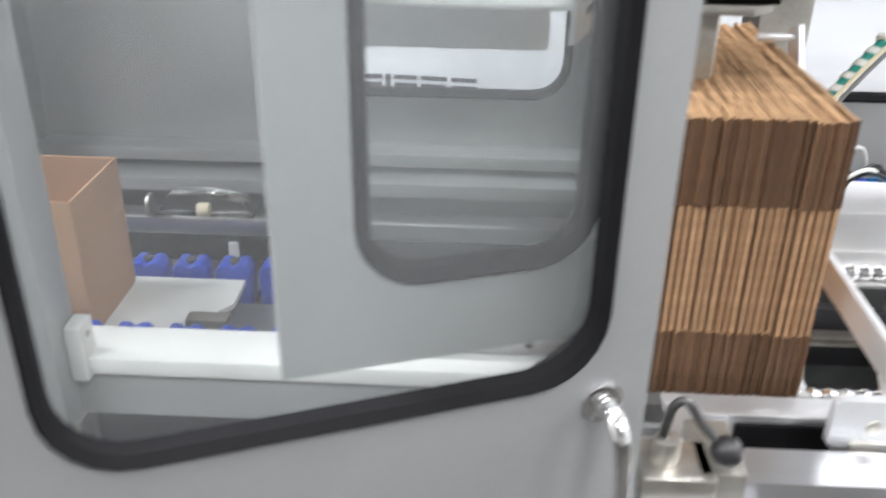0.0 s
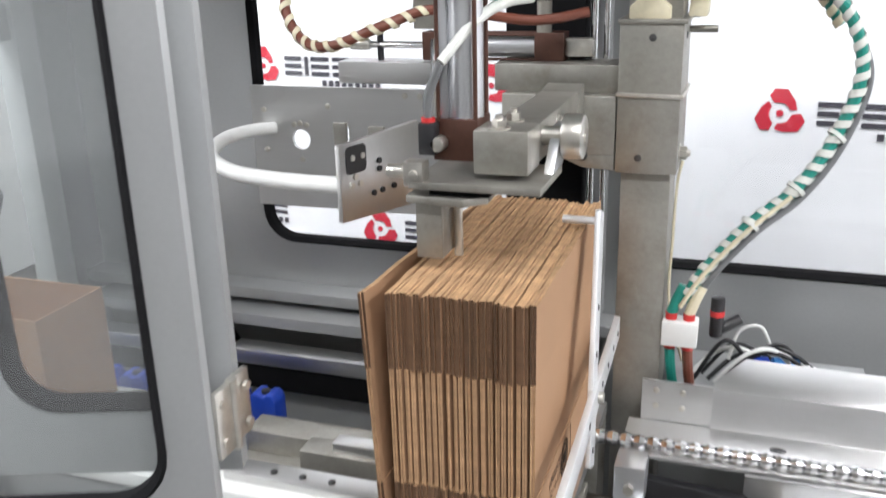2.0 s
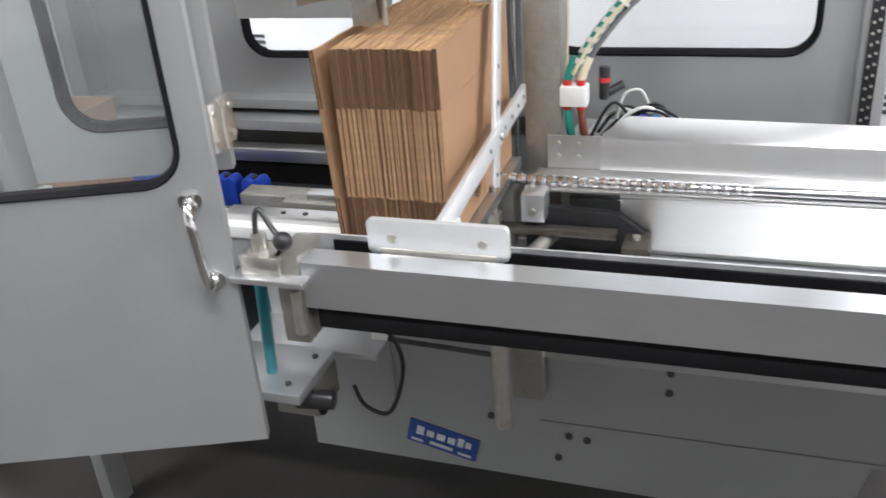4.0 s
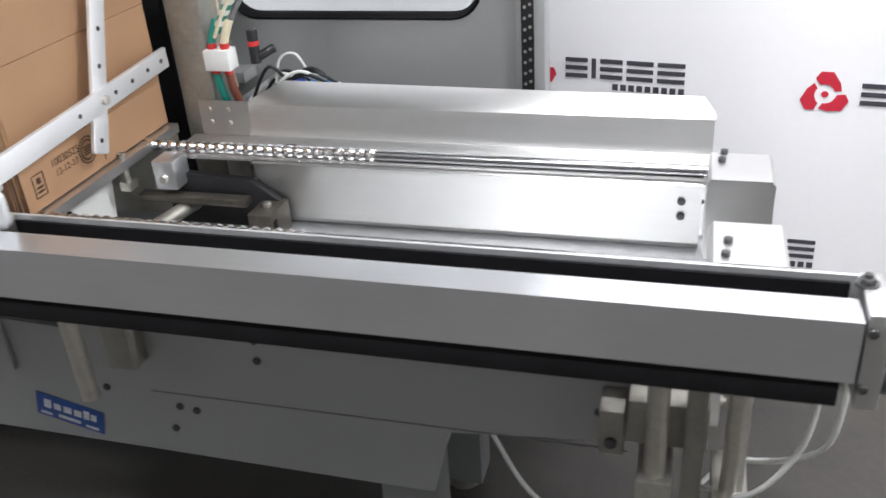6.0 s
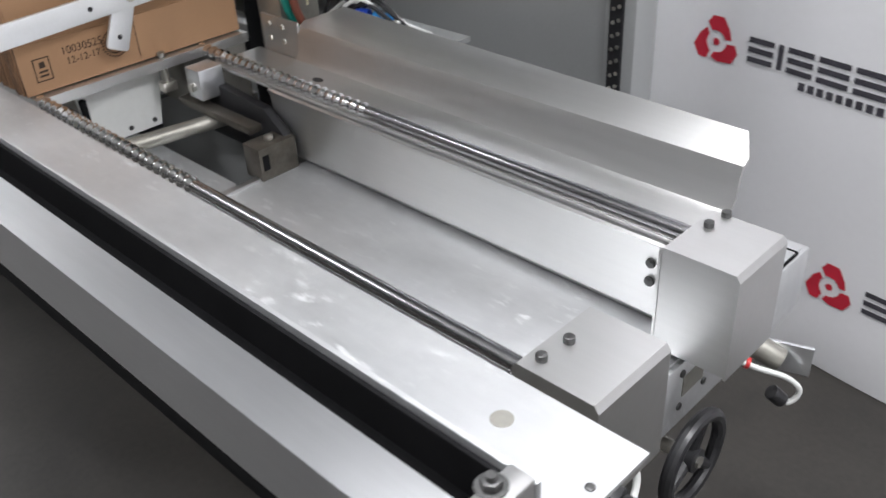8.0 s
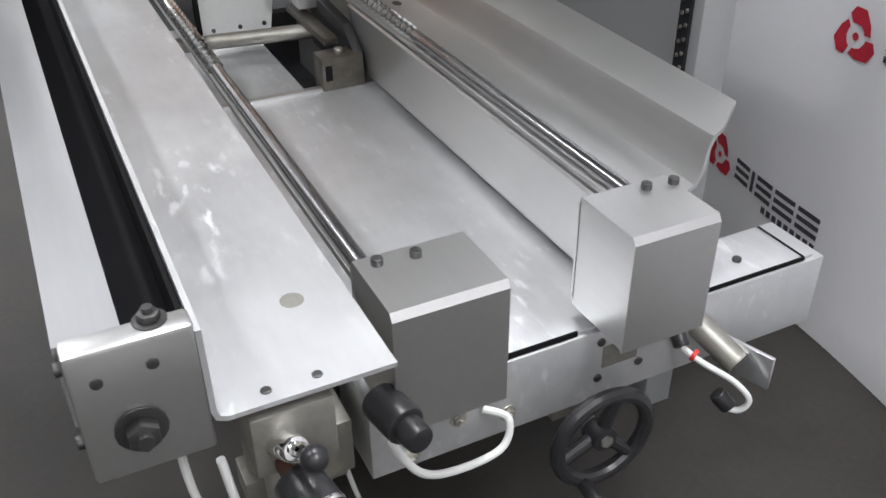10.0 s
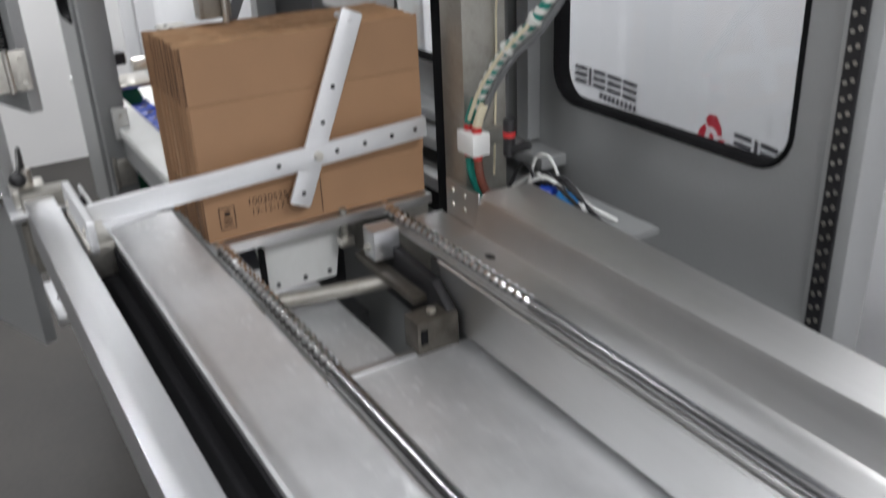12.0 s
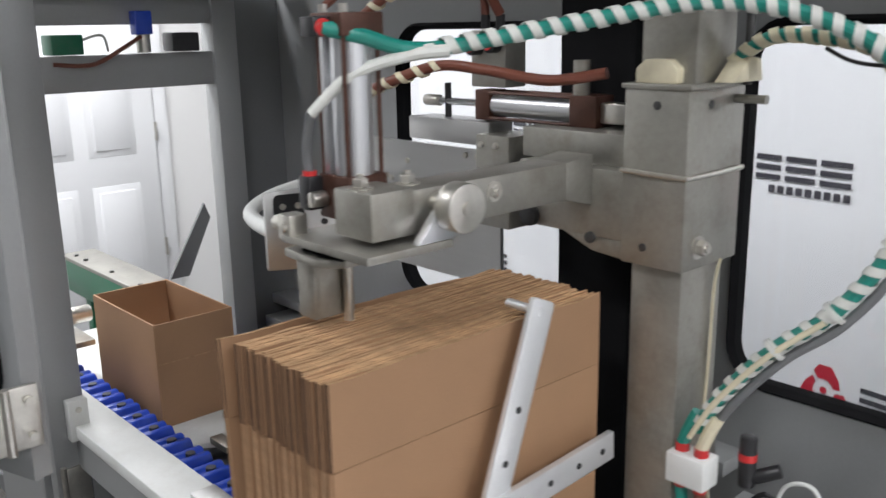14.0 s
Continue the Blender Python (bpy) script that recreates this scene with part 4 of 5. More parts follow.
def carton_blank(loc, rot, label):
    t = thing("carton_blank", label, "carton", loc, "stack of flat cartons")
    t.rotation_euler = rot
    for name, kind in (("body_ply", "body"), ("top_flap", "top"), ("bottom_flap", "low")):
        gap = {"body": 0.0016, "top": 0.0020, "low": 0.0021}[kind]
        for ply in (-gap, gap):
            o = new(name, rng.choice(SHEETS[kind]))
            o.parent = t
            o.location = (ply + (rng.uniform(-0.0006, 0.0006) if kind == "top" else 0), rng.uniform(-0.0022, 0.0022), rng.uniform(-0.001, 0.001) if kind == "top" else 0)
    return t


NB = 21
for i in range(NB):
    last = i == NB - 1
    front = carton_blank((0.3475 + i * 0.00935 + rng.uniform(-0.0004, 0.0004), 0.9155 + (0 if last else rng.uniform(-0.003, 0.003)), 0.8405 + rng.uniform(0, 0.002)),
                         (0, 0 if last else radians(rng.uniform(-0.22, 0.22)), 0 if last else radians(rng.uniform(-0.14, 0.14))), "flattened brown corrugated carton standing in the magazine")
carton_blank((0.328, 0.908, 0.8405), (0, radians(-2.6), radians(-2.6)), "flattened brown carton leaning off the end of the stack")


def printing():
    """Print on the face of the foremost carton."""
    x = front.location.x + 0.00475
    m = Matrix(((0, 0, 1, x), (1, 0, 0, 0), (0, 1, 0, 0), (0, 0, 0, 1)))
    for text, y, z, s in (("10030525", 0.997, 0.900, 0.021), ("12-12-17", 1.003, 0.880, 0.019)):
        cu = bpy.data.curves.new("print", "FONT")
        cu.body, cu.size, cu.extrude = text, s, 0.0001
        tmp = new("print", cu)
        me = bpy.data.meshes.new_from_object(tmp.evaluated_get(bpy.context.evaluated_depsgraph_get()))
        bpy.data.objects.remove(tmp)
        b = bmesh.new()
        b.from_mesh(me)
        turned(b, Matrix.Translation((0, y, z)) @ m)
        bmesh.ops.translate(b, verts=b.verts[:], vec=-front.location)
        o = new("printed_code", finish(b, "printed_code", INK))
        o.parent = front
        o.matrix_parent_inverse = Matrix.Identity(4)
        o.rotation_euler = (0, 0, 0)

    def ink(name, q):
        bmesh.ops.translate(q, verts=q.verts[:], vec=-front.location)
        o = new(name, finish(q, name, INK))
        o.parent = front

    q = bmesh.new()
    for yy, zz, w, h in ((0.940, 0.863, 0.032, 0.002), (0.940, 0.905, 0.032, 0.002), (0.940, 0.863, 0.002, 0.044), (0.970, 0.863, 0.002, 0.044), (0.948, 0.871, 0.017, 0.004), (0.948, 0.879, 0.017, 0.004), (0.951, 0.888, 0.011, 0.011)):
        box(x - 0.0004, x + 0.0003, yy, yy + w, zz, zz + h, bm=q)
    ink("printed_symbol", q)
    q = bmesh.new()
    for k in range(28):
        a = 2 * math.pi * k / 28
        for r in (0.026, 0.019):
            c = (1.105 + r * math.cos(a), 0.893 + r * math.sin(a))
            box(x - 0.0004, x + 0.0003, c[0] - 0.0022, c[0] + 0.0022, c[1] - 0.0012, c[1] + 0.0012, bm=q)
    for k in range(4):
        box(x - 0.0004, x + 0.0003, 1.094, 1.116, 0.884 + k * 0.005, 0.8865 + k * 0.005, bm=q)
    ink("printed_stamp", q)
    ink("printed_line", box(x - 0.0004, x + 0.0003, 1.1495, 1.1511, 0.852, 0.925))


printing()

# ---------------------------------------------------------------- column with the picking head
col = thing("lift_column", "worn nickel-plated square column carrying the picking head", "machine column", (0.605, 1.47, 0))
part("column_tube", box(0.563, 0.645, 1.425, 1.525, 0.0, 1.27, 0.004), NICKEL, col)
part("upper_tube", box(0.566, 0.650, 1.428, 1.522, 1.49, 2.15, 0.004), NICKEL, col)
part("back_plate", box(0.335, 0.478, 1.535, 1.585, 0.45, 2.10, 0.003), RUBBER, col, "black guide channel")
part("guide_rod", cyl((0.492, 1.545, 0.45), (0.492, 1.545, 2.10), 0.006), CHROME, col)
part("guide_rod", cyl((0.516, 1.53, 0.45), (0.516, 1.53, 2.10), 0.005), CHROME, col)
part("threaded_rod", cyl((0.665, 1.53, 1.50), (0.665, 1.53, 2.10), 0.006), BOLT, col)
head = part("head_block", box(0.555, 0.655, 1.408, 1.545, 1.258, 1.502, 0.004), NICKEL, col)
part("head_cap", box(0.552, 0.660, 1.404, 1.549, 1.499, 1.506, 0.002), NICKEL, head)
part("weld_bead", tube([(0.553, 1.406, 1.388), (0.60, 1.404, 1.387), (0.657, 1.406, 1.386), (0.659, 1.47, 1.386), (0.657, 1.545, 1.386)], 0.0035, smooth=False), ZINC, head)
for p, d in (((0.592, 1.408, 1.284), (0, -1, 0)), ((0.607, 1.408, 1.478), (0, -1, 0)), ((0.655, 1.46, 1.478), (1, 0, 0))):
    bolt(head, p, d, 0.006, 0.0015, BOLT)
hexbolt(head, (0.655, 1.445, 1.288), (1, 0, 0), 0.011, 0.013)
part("side_pin", cyl((0.655, 1.52, 1.482), (0.70, 1.52, 1.482), 0.006), NICKEL, head)
side = part("cross_block", box(0.36, 0.553, 1.412, 1.50, 1.285, 1.384, 0.004), NICKEL, col)
part("cross_lower", prism([(0.44, 1.286), (0.553, 1.286), (0.553, 1.258), (0.50, 1.262)], "y", 1.415, 1.495, 0.002), NICKEL, side)
for p in ((0.385, 1.298), (0.50, 1.283)):
    bolt(side, (p[0], 1.412, p[1]), (0, -1, 0), 0.0085, 0.006, BOLT)
part("grommet", cyl((0.385, 1.414, 1.30), (0.385, 1.400, 1.30), 0.017, bevel=0.004), BLACKPL, side)
part("cross_upper", box(0.34, 0.553, 1.44, 1.53, 1.384, 1.43, 0.003), NICKEL, col)
part("nylon_block", prism([(0.568, 1.506), (0.632, 1.506), (0.632, 1.525), (0.618, 1.537), (0.582, 1.537), (0.568, 1.525)], "y", 1.412, 1.45, 0.002), CREAM, col, "cream nylon block")
part("nylon_cover", prism([(1.46, 1.506), (1.535, 1.506), (1.528, 1.535), (1.50, 1.54)], "x", 0.655, 0.685, 0.003), CREAM, col, "cream nylon guide")

arm = thing("picking_arm", "plated steel picking arm with a vertical air cylinder and clamp knob", "machine arm", (0.45, 1.2, 1.33))
bar = part("arm_bar", box(0.440, 0.500, 1.065, 1.412, 1.345, 1.398, 0.004), NICKEL, arm)
part("arm_neck", prism([(1.355, 1.398), (1.412, 1.404), (1.412, 1.33), (1.355, 1.345)], "x", 0.439, 0.501, 0.002), NICKEL, bar)
part("arm_block", box(0.432, 0.504, 1.010, 1.075, 1.345, 1.402, 0.005), NICKEL, arm)
for y in (1.028, 1.10):
    hexbolt(arm, (0.462, y, 1.402 if y < 1.07 else 1.398), (0, 0, 1), 0.010, 0.012)
hexbolt(arm, (0.50, 1.212, 1.378), (1, 0, 0), 0.009, 0.005)
part("knob", cyl((0.528, 1.112, 1.378), (0.556, 1.112, 1.378), 0.030, seg=28, bevel=0.003), ZINC, arm, "round steel clamp knob")
part("knob_screw", cyl((0.556, 1.112, 1.378), (0.559, 1.112, 1.378), 0.009, seg=14), ZINC, arm)
part("knob_shaft", cyl((0.50, 1.112, 1.378), (0.53, 1.112, 1.378), 0.013), ZINC, arm)
part("lug", prism([(1.060, 1.337), (1.115, 1.337), (1.150, 1.352), (1.158, 1.372), (1.150, 1.392), (1.120, 1.392), (1.092, 1.372)], "x", 0.512, 0.526, 0.002), ALU, arm)
part("foot_plate", box(0.352, 0.526, 0.985, 1.115, 1.327, 1.337, 0.002), NICKEL, arm)
part("clamp_block", box(0.345, 0.372, 0.985, 1.012, 1.330, 1.362, 0.003), ZINC, arm)
bolt(arm, (0.360, 0.985, 1.346), (0, -1, 0), 0.006, 0.004, ZINC)
part("guide_pin", cyl((0.318, 1.0, 1.346), (0.346, 1.0, 1.346), 0.009, bevel=0.002), ZINC, arm)
part("pad_plate", prism([(0.345, 0.992), (0.425, 0.985), (0.452, 1.01), (0.448, 1.085), (0.345, 1.085)], "z", 1.306, 1.317, 0.002), NICKEL, arm)
part("pad_spacer", box(0.375, 0.455, 1.0, 1.09, 1.317, 1.327), RUBBER, arm)
part("push_foot", box(0.354, 0.390, 1.004, 1.012, 1.228, 1.307, 0.001), NICKEL, arm, "thin steel push foot")
part("push_foot_side", box(0.384, 0.390, 1.012, 1.065, 1.228, 1.306, 0.001), NICKEL, arm)
part("push_pin", cyl((0.398, 1.05, 1.220), (0.398, 1.05, 1.306), 0.006), ZINC, arm)

cylr = thing("lift_cylinder", "upright aluminium air cylinder with brown end blocks", "air cylinder", (0.40, 1.06, 1.34))
CX, CY = 0.403, 1.062
part("lower_block", box(CX - 0.032, CX + 0.029, CY - 0.029, CY + 0.031, 1.355, 1.410, 0.003), BROWN, cylr)
part("barrel", cyl((CX + 0.004, CY, 1.405), (CX + 0.004, CY, 1.575), 0.0245, seg=28), ALU, cylr)
part("flat_cover", box(CX - 0.026, CX - 0.012, CY - 0.026, CY + 0.018, 1.41, 1.575, 0.002), ALU, cylr)
for dx, dy in ((-0.025, -0.025), (0.025, -0.025), (0.025, 0.025), (-0.025, 0.025)):
    part("tie_rod", cyl((CX + dx, CY + dy, 1.40), (CX + dx, CY + dy, 1.58), 0.003, seg=10), BROWN, cylr)
part("sensor", box(CX - 0.036, CX - 0.0265, CY - 0.020, CY - 0.002, 1.455, 1.51, 0.002), CLEARPL, cylr)
part("upper_block", box(CX - 0.031, CX + 0.031, CY - 0.031, CY + 0.031, 1.575, 1.602, 0.003), BROWN, cylr)
for dx in (-0.02, 0.02):
    part("cap_nut", cyl((CX + dx, CY - 0.02, 1.602), (CX + dx, CY - 0.02, 1.612), 0.006, seg=6), ZINC, cylr)
part("port_fitting", cyl((CX - 0.02, CY - 0.030, 1.380), (CX - 0.02, CY - 0.052, 1.380), 0.010, bevel=0.002), ZINC, cylr)
part("port_elbow", box(CX - 0.045, CX - 0.022, CY - 0.052, CY - 0.030, 1.366, 1.408, 0.004), BLACKPL, cylr)
part("collar", cyl((CX - 0.034, CY - 0.041, 1.408), (CX - 0.034, CY - 0.041, 1.414), 0.009), REDPL, cylr, "red push-fit collar")
part("top_fitting", box(CX - 0.018, CX + 0.010, CY - 0.055, CY - 0.030, 1.575, 1.598, 0.004), BLACKPL, cylr)
part("collar", cyl((CX + 0.009, CY - 0.043, 1.586), (CX + 0.015, CY - 0.043, 1.585), 0.010), REDPL, cylr, "red push-fit collar")

sq = thing("squaring_plates", "drilled plated steel squaring plates on a slide", "machine plate", (0.15, 1.4, 1.25))
a, b_ = Vector((0.229, 1.036, 0)), Vector((0.278, 1.215, 0))
PM = Matrix.Translation(a) @ Matrix.Rotation(math.atan2(b_.y - a.y, b_.x - a.x), 4, "Z")
L = (b_ - a).length
npl = part("near_plate", turned(prism([(0, 1.256), (L, 1.243), (L, 1.372), (0, 1.366)], "y", -0.004, 0.004, 0.001), PM), BRUSHED, sq)
part("pocket", turned(prism(rounded(0.012, 0.056, 1.322, 1.362, 0.008, 4), "y", -0.0055, -0.0035), PM), BLACKPL, npl, "black rubber insert")
for x, z in ((0.025, 1.345), (0.047, 1.345), (0.030, 1.317), (0.022, 1.306), (0.040, 1.306), (0.085, 1.330), (0.085, 1.318), (0.07, 1.285), (0.09, 1.285), (0.11, 1.31), (0.125, 1.30), (0.118, 1.285), (0.14, 1.30)):
    part("screw", turned(cyl((x, -0.0035, z), (x, -0.0075, z), 0.0045, seg=12), PM), ZINC if x < 0.06 else DARK, npl)
fpl = part("far_plate", panel(-0.178, 0.235, 1.130, 1.372, 1.498, 1.506, [(-0.092, -0.052, 1.248, 1.288, 0.0195), (0.000, 0.032, 1.225, 1.300, 0.008)]), BRUSHED, sq)
part("bracket_tab", box(0.002, 0.030, 1.490, 1.497, 1.262, 1.305, 0.002), NICKEL, fpl)
part("bracket_tab", box(0.075, 0.107, 1.490, 1.4975, 1.262, 1.300, 0.002), NICKEL, fpl)
for x, z in ((-0.072, 1.300), (-0.085, 1.297), (-0.058, 1.297), (-0.072, 1.228), (-0.010, 1.335), (0.016, 1.293), (0.016, 1.282), (0.016, 1.22), (0.083, 1.285), (0.1, 1.285), (0.15, 1.36), (0.18, 1.36), (0.20, 1.31), (0.20, 1.29), (0.20, 1.27), (-0.150, 1.325), (-0.150, 1.245)):
    bolt(fpl, (x, 1.498, z), (0, -1, 0), 0.0055, 0.003, ZINC)
part("slide_beam", box(0.03, 0.235, 1.47, 1.53, 1.385, 1.425, 0.003), BRUSHED, sq)
part("hinge_block", box(0.225, 0.30, 1.45, 1.53, 1.255, 1.408, 0.003), NICKEL, sq)
for x, z in ((0.238, 1.392), (0.272, 1.392), (0.238, 1.29), (0.272, 1.29)):
    bolt(sq, (x, 1.45, z), (0, -1, 0), 0.0055, 0.004, ZINC)
part("loop_hose", tube([(-0.128, 1.498, 1.288), (-0.160, 1.455, 1.290), (-0.172, 1.38, 1.288), (-0.130, 1.27, 1.284), (-0.020, 1.16, 1.287), (0.11, 1.095, 1.296), (0.230, 1.062, 1.304)], 0.0125, 14), WHITEHOSE, sq, "white flexible hose loop")

hc = thing("slide_cylinder", "horizontal aluminium air cylinder with brown end caps", "air cylinder", (0.3, 1.5, 1.45))
part("barrel", cyl((0.215, 1.50, 1.453), (0.41, 1.50, 1.453), 0.0195, seg=26), ALU, hc)
part("front_cap", box(0.195, 0.228, 1.478, 1.522, 1.428, 1.478, 0.003), BROWN, hc)
part("rear_cap", box(0.40, 0.452, 1.478, 1.522, 1.428, 1.478, 0.003), BROWN, hc)
part("piston_rod", cyl((0.06, 1.50, 1.453), (0.20, 1.50, 1.453), 0.0062), CHROME, hc)
part("rod_end", cyl((0.045, 1.50, 1.453), (0.085, 1.50, 1.453), 0.010, bevel=0.003), ZINC, hc)
part("clevis", box(0.452, 0.50, 1.488, 1.512, 1.437, 1.468, 0.005), ZINC, hc)
for dy, dz in ((-0.019, 0.021), (0.019, 0.021), (-0.019, -0.021)):
    part("tie_rod", cyl((0.21, 1.50 + dy, 1.453 + dz), (0.44, 1.50 + dy, 1.453 + dz), 0.003, seg=8), BROWN, hc)
part("rod_stop", cyl((0.105, 1.50, 1.425), (0.105, 1.50, 1.485), 0.006), DARK, hc)
vb = thing("valve_block", "grey valve block with dark push fittings", "valve", (0.22, 1.5, 1.49), "valves on the slide")
part("block", box(0.175, 0.255, 1.49, 1.54, 1.482, 1.575, 0.003), NICKEL, vb)
for x, z in ((0.193, 1.548), (0.236, 1.552)):
    ft = part("fitting", cyl((x, 1.49, z), (x, 1.468, z), 0.014, bevel=0.003), BLACKPL, vb)
    part("collar", cyl((x, 1.468, z), (x, 1.465, z), 0.009), REDPL, ft)
for x in (0.19, 0.225):
    part("top_fitting", cyl((x, 1.51, 1.575), (x, 1.51, 1.60), 0.008), DARK, vb)
part("relay", cyl((0.415, 1.49, 1.478), (0.415, 1.49, 1.53), 0.013), NICKEL, vb)

# hoses
HP = [(0.412, 1.019, 1.585), (0.43, 1.06, 1.575), (0.45, 1.15, 1.557), (0.56, 1.286, 1.584), (0.68, 1.401, 1.607), (0.785, 1.452, 1.588), (0.875, 1.478, 1.534), (0.921, 1.486, 1.43), (0.893, 1.474, 1.32), (0.840, 1.455, 1.235), (0.775, 1.440, 1.175), (0.715, 1.432, 1.10), (0.678, 1.43, 1.035)]
lh = thing("hose_bundle", "green air hose in white spiral wrap looping beside the column", "air hose", (0.68, 1.43, 1.0))
part("hose", tube(HP, 0.0095, 12), GREENHOSE, lh)
part("spiral_wrap", spiral(HP[2:], 0.0108, 0.026, 0.0125), WRAP, lh, "white spiral wrap")
part("second_hose", tube([(p[0] + 0.012, p[1] + 0.006, p[2] - 0.013) for p in HP[6:]], 0.0065), DARKPANEL, lh, "grey cable")
part("third_hose", tube([(p[0] - 0.004, p[1] - 0.012, p[2] - 0.010) for p in HP[9:]], 0.004), CREAM, lh, "cream hose")
for i in (8, 9, 10):
    q = Vector(HP[i])
    part("cable_tie", cyl(q + Vector((0.003, 0.002, 0.003)), q + Vector((-0.001, 0, -0.002)), 0.0165, seg=14), WRAP, lh)
CP = [(0.66, 1.50, 1.53), (0.71, 1.50, 1.563), (0.787, 1.50, 1.562), (0.843, 1.51, 1.545), (0.885, 1.525, 1.49)]
ch = thing("hose_bundle", "cream spiral-wrapped cable bundle beside the column", "air hose", (0.66, 1.5, 1.53))
part("hose", tube(CP, 0.008), GREENHOSE, ch)
part("spiral_wrap", spiral(CP, 0.0095, 0.021, 0.013), CREAM, ch)
part("loose_wire", tube([(0.787, 1.49, 1.55), (0.82, 1.49, 1.535), (0.86, 1.50, 1.53), (0.89, 1.51, 1.535)], 0.0025), DARK, ch)
BP = [(0.50, 1.44, 1.515), (0.417, 1.41, 1.504), (0.317, 1.38, 1.518), (0.25, 1.345, 1.524), (0.18, 1.30, 1.498), (0.095, 1.30, 1.47), (0.03, 1.33, 1.482), (-0.004, 1.35, 1.54), (0.03, 1.37, 1.60), (0.12, 1.42, 1.66), (0.20, 1.47, 1.66), (0.225, 1.51, 1.60)]
bh = thing("hose_bundle", "brown air hose with cream spiral wrap looping over the slide", "air hose", (0.2, 1.4, 1.5))
part("hose", tube(BP, 0.0085, 12), BROWNHOSE, bh)
part("spiral_wrap", spiral(BP[3:10], 0.0095, 0.028, 0.010), CREAM, bh)
bh = thing("hose_bundle", "brown air hose rising from the valve block", "air hose", (0.19, 1.5, 1.6))
part("hose", tube([(0.19, 1.51, 1.60), (0.185, 1.50, 1.65), (0.14, 1.46, 1.70), (0.05, 1.40, 1.69), (-0.02, 1.33, 1.62)], 0.0075), BROWNHOSE, bh)
gh = thing("clear_air_hose", "translucent grey hose down the lift cylinder", "air hose", (CX - 0.03, CY - 0.04, 1.41))
GP = [(CX - 0.034, CY - 0.041, 1.412), (CX - 0.032, CY - 0.045, 1.44), (CX - 0.012, CY - 0.050, 1.485), (CX + 0.02, CY - 0.01, 1.53), (CX + 0.04, CY + 0.06, 1.55), (0.47, 1.165, 1.555)]
part("hose", tube(GP[:3], 0.006), DARKPANEL, gh, "dark hose end")
part("sleeve", tube(GP[2:], lambda f: 0.0065 + 0.002 * f), WRAP, gh, "milky sleeve")

jb = thing("terminal_box", "small white terminal box with red collars on the column", "junction box", (0.69, 1.43, 0.96))
part("box_body", box(0.646, 0.706, 1.405, 1.445, 0.955, 1.0, 0.004), WHITEPL, jb)
for i, x in enumerate((0.660, 0.690)):
    part("collar", cyl((x, 1.425, 1.0), (x, 1.425, 1.012), 0.010), REDPL, jb)
    part("stub", tube([(x, 1.425, 1.01), (x + 0.008, 1.428, 1.035), (x + 0.018, 1.432, 1.06)], 0.0095), GREENHOSE if i == 0 else CREAM, jb)
    part("lower_collar", cyl((x, 1.425, 0.955), (x, 1.425, 0.945), 0.010), REDPL, jb)
    part("lower_hose", tube([(x, 1.425, 0.948), (x + 0.004, 1.43, 0.90), (x + 0.01, 1.45, 0.85)], 0.009), GREENHOSE if i == 0 else BROWNHOSE, jb)
part("bracket", box(0.644, 0.668, 1.44, 1.50, 0.96, 0.995), NICKEL, jb)
tg = thing("wire_tangle", "tangle of dark cables with blue connectors by the back wall", "cables", (0.82, 1.55, 0.85))
wr = random.Random(8)
for k in range(9):
    x0, y0 = 0.74 + 0.012 * k, 1.50 + wr.uniform(-0.02, 0.03)
    part("cable", tube([(x0 - 0.05, y0, 0.86), (x0, y0 + wr.uniform(0, 0.03), 0.90 + wr.uniform(0, 0.04)), (x0 + 0.05, y0 + 0.02, 0.90 + wr.uniform(-0.02, 0.03)), (x0 + 0.10, y0 + 0.05, 0.86)], 0.004), DARK if k % 4 else WHITEHOSE, tg)
part("cable_arch", tube([(0.76, 1.50, 0.90), (0.775, 1.505, 0.955), (0.81, 1.51, 0.965), (0.83, 1.52, 0.925)], 0.003), WHITEHOSE, tg)
part("connector", cyl((0.835, 1.515, 0.892), (0.880, 1.528, 0.886), 0.014, bevel=0.003), BLUELIGHT, tg, "blue connector")
part("connector", cyl((0.800, 1.500, 0.895), (0.828, 1.510, 0.893), 0.015, bevel=0.003), BLUEPL, tg, "blue connector")
part("white_plug", box(0.884, 0.900, 1.520, 1.540, 0.876, 0.894, 0.004), WHITEPL, tg)
cn = part("sensor_plug", cyl((0.735, 1.47, 0.955), (0.735, 1.47, 1.03), 0.012, bevel=0.003), BLACKPL, tg, "black sensor plug")
part("collar", cyl((0.735, 1.47, 0.995), (0.735, 1.47, 1.005), 0.0128), REDPL, cn)
part("elbow", cyl((0.735, 1.47, 0.965), (0.775, 1.49, 0.985), 0.010, bevel=0.003), BLACKPL, cn)
part("shelf", box(0.655, 1.0, 1.47, 1.62, 0.846, 0.856), PAINT, tg)
thin = thing("hanging_wire", "thin pale wire hanging down beside the column", "wire", (0.705, 1.5, 0.9))
part("wire", tube([(0.658, 1.500, 1.262), (0.651, 1.500, 1.22), (0.649, 1.500, 1.12), (0.650, 1.495, 1.0), (0.680, 1.47, 0.90)], 0.0025), CREAM, thin)

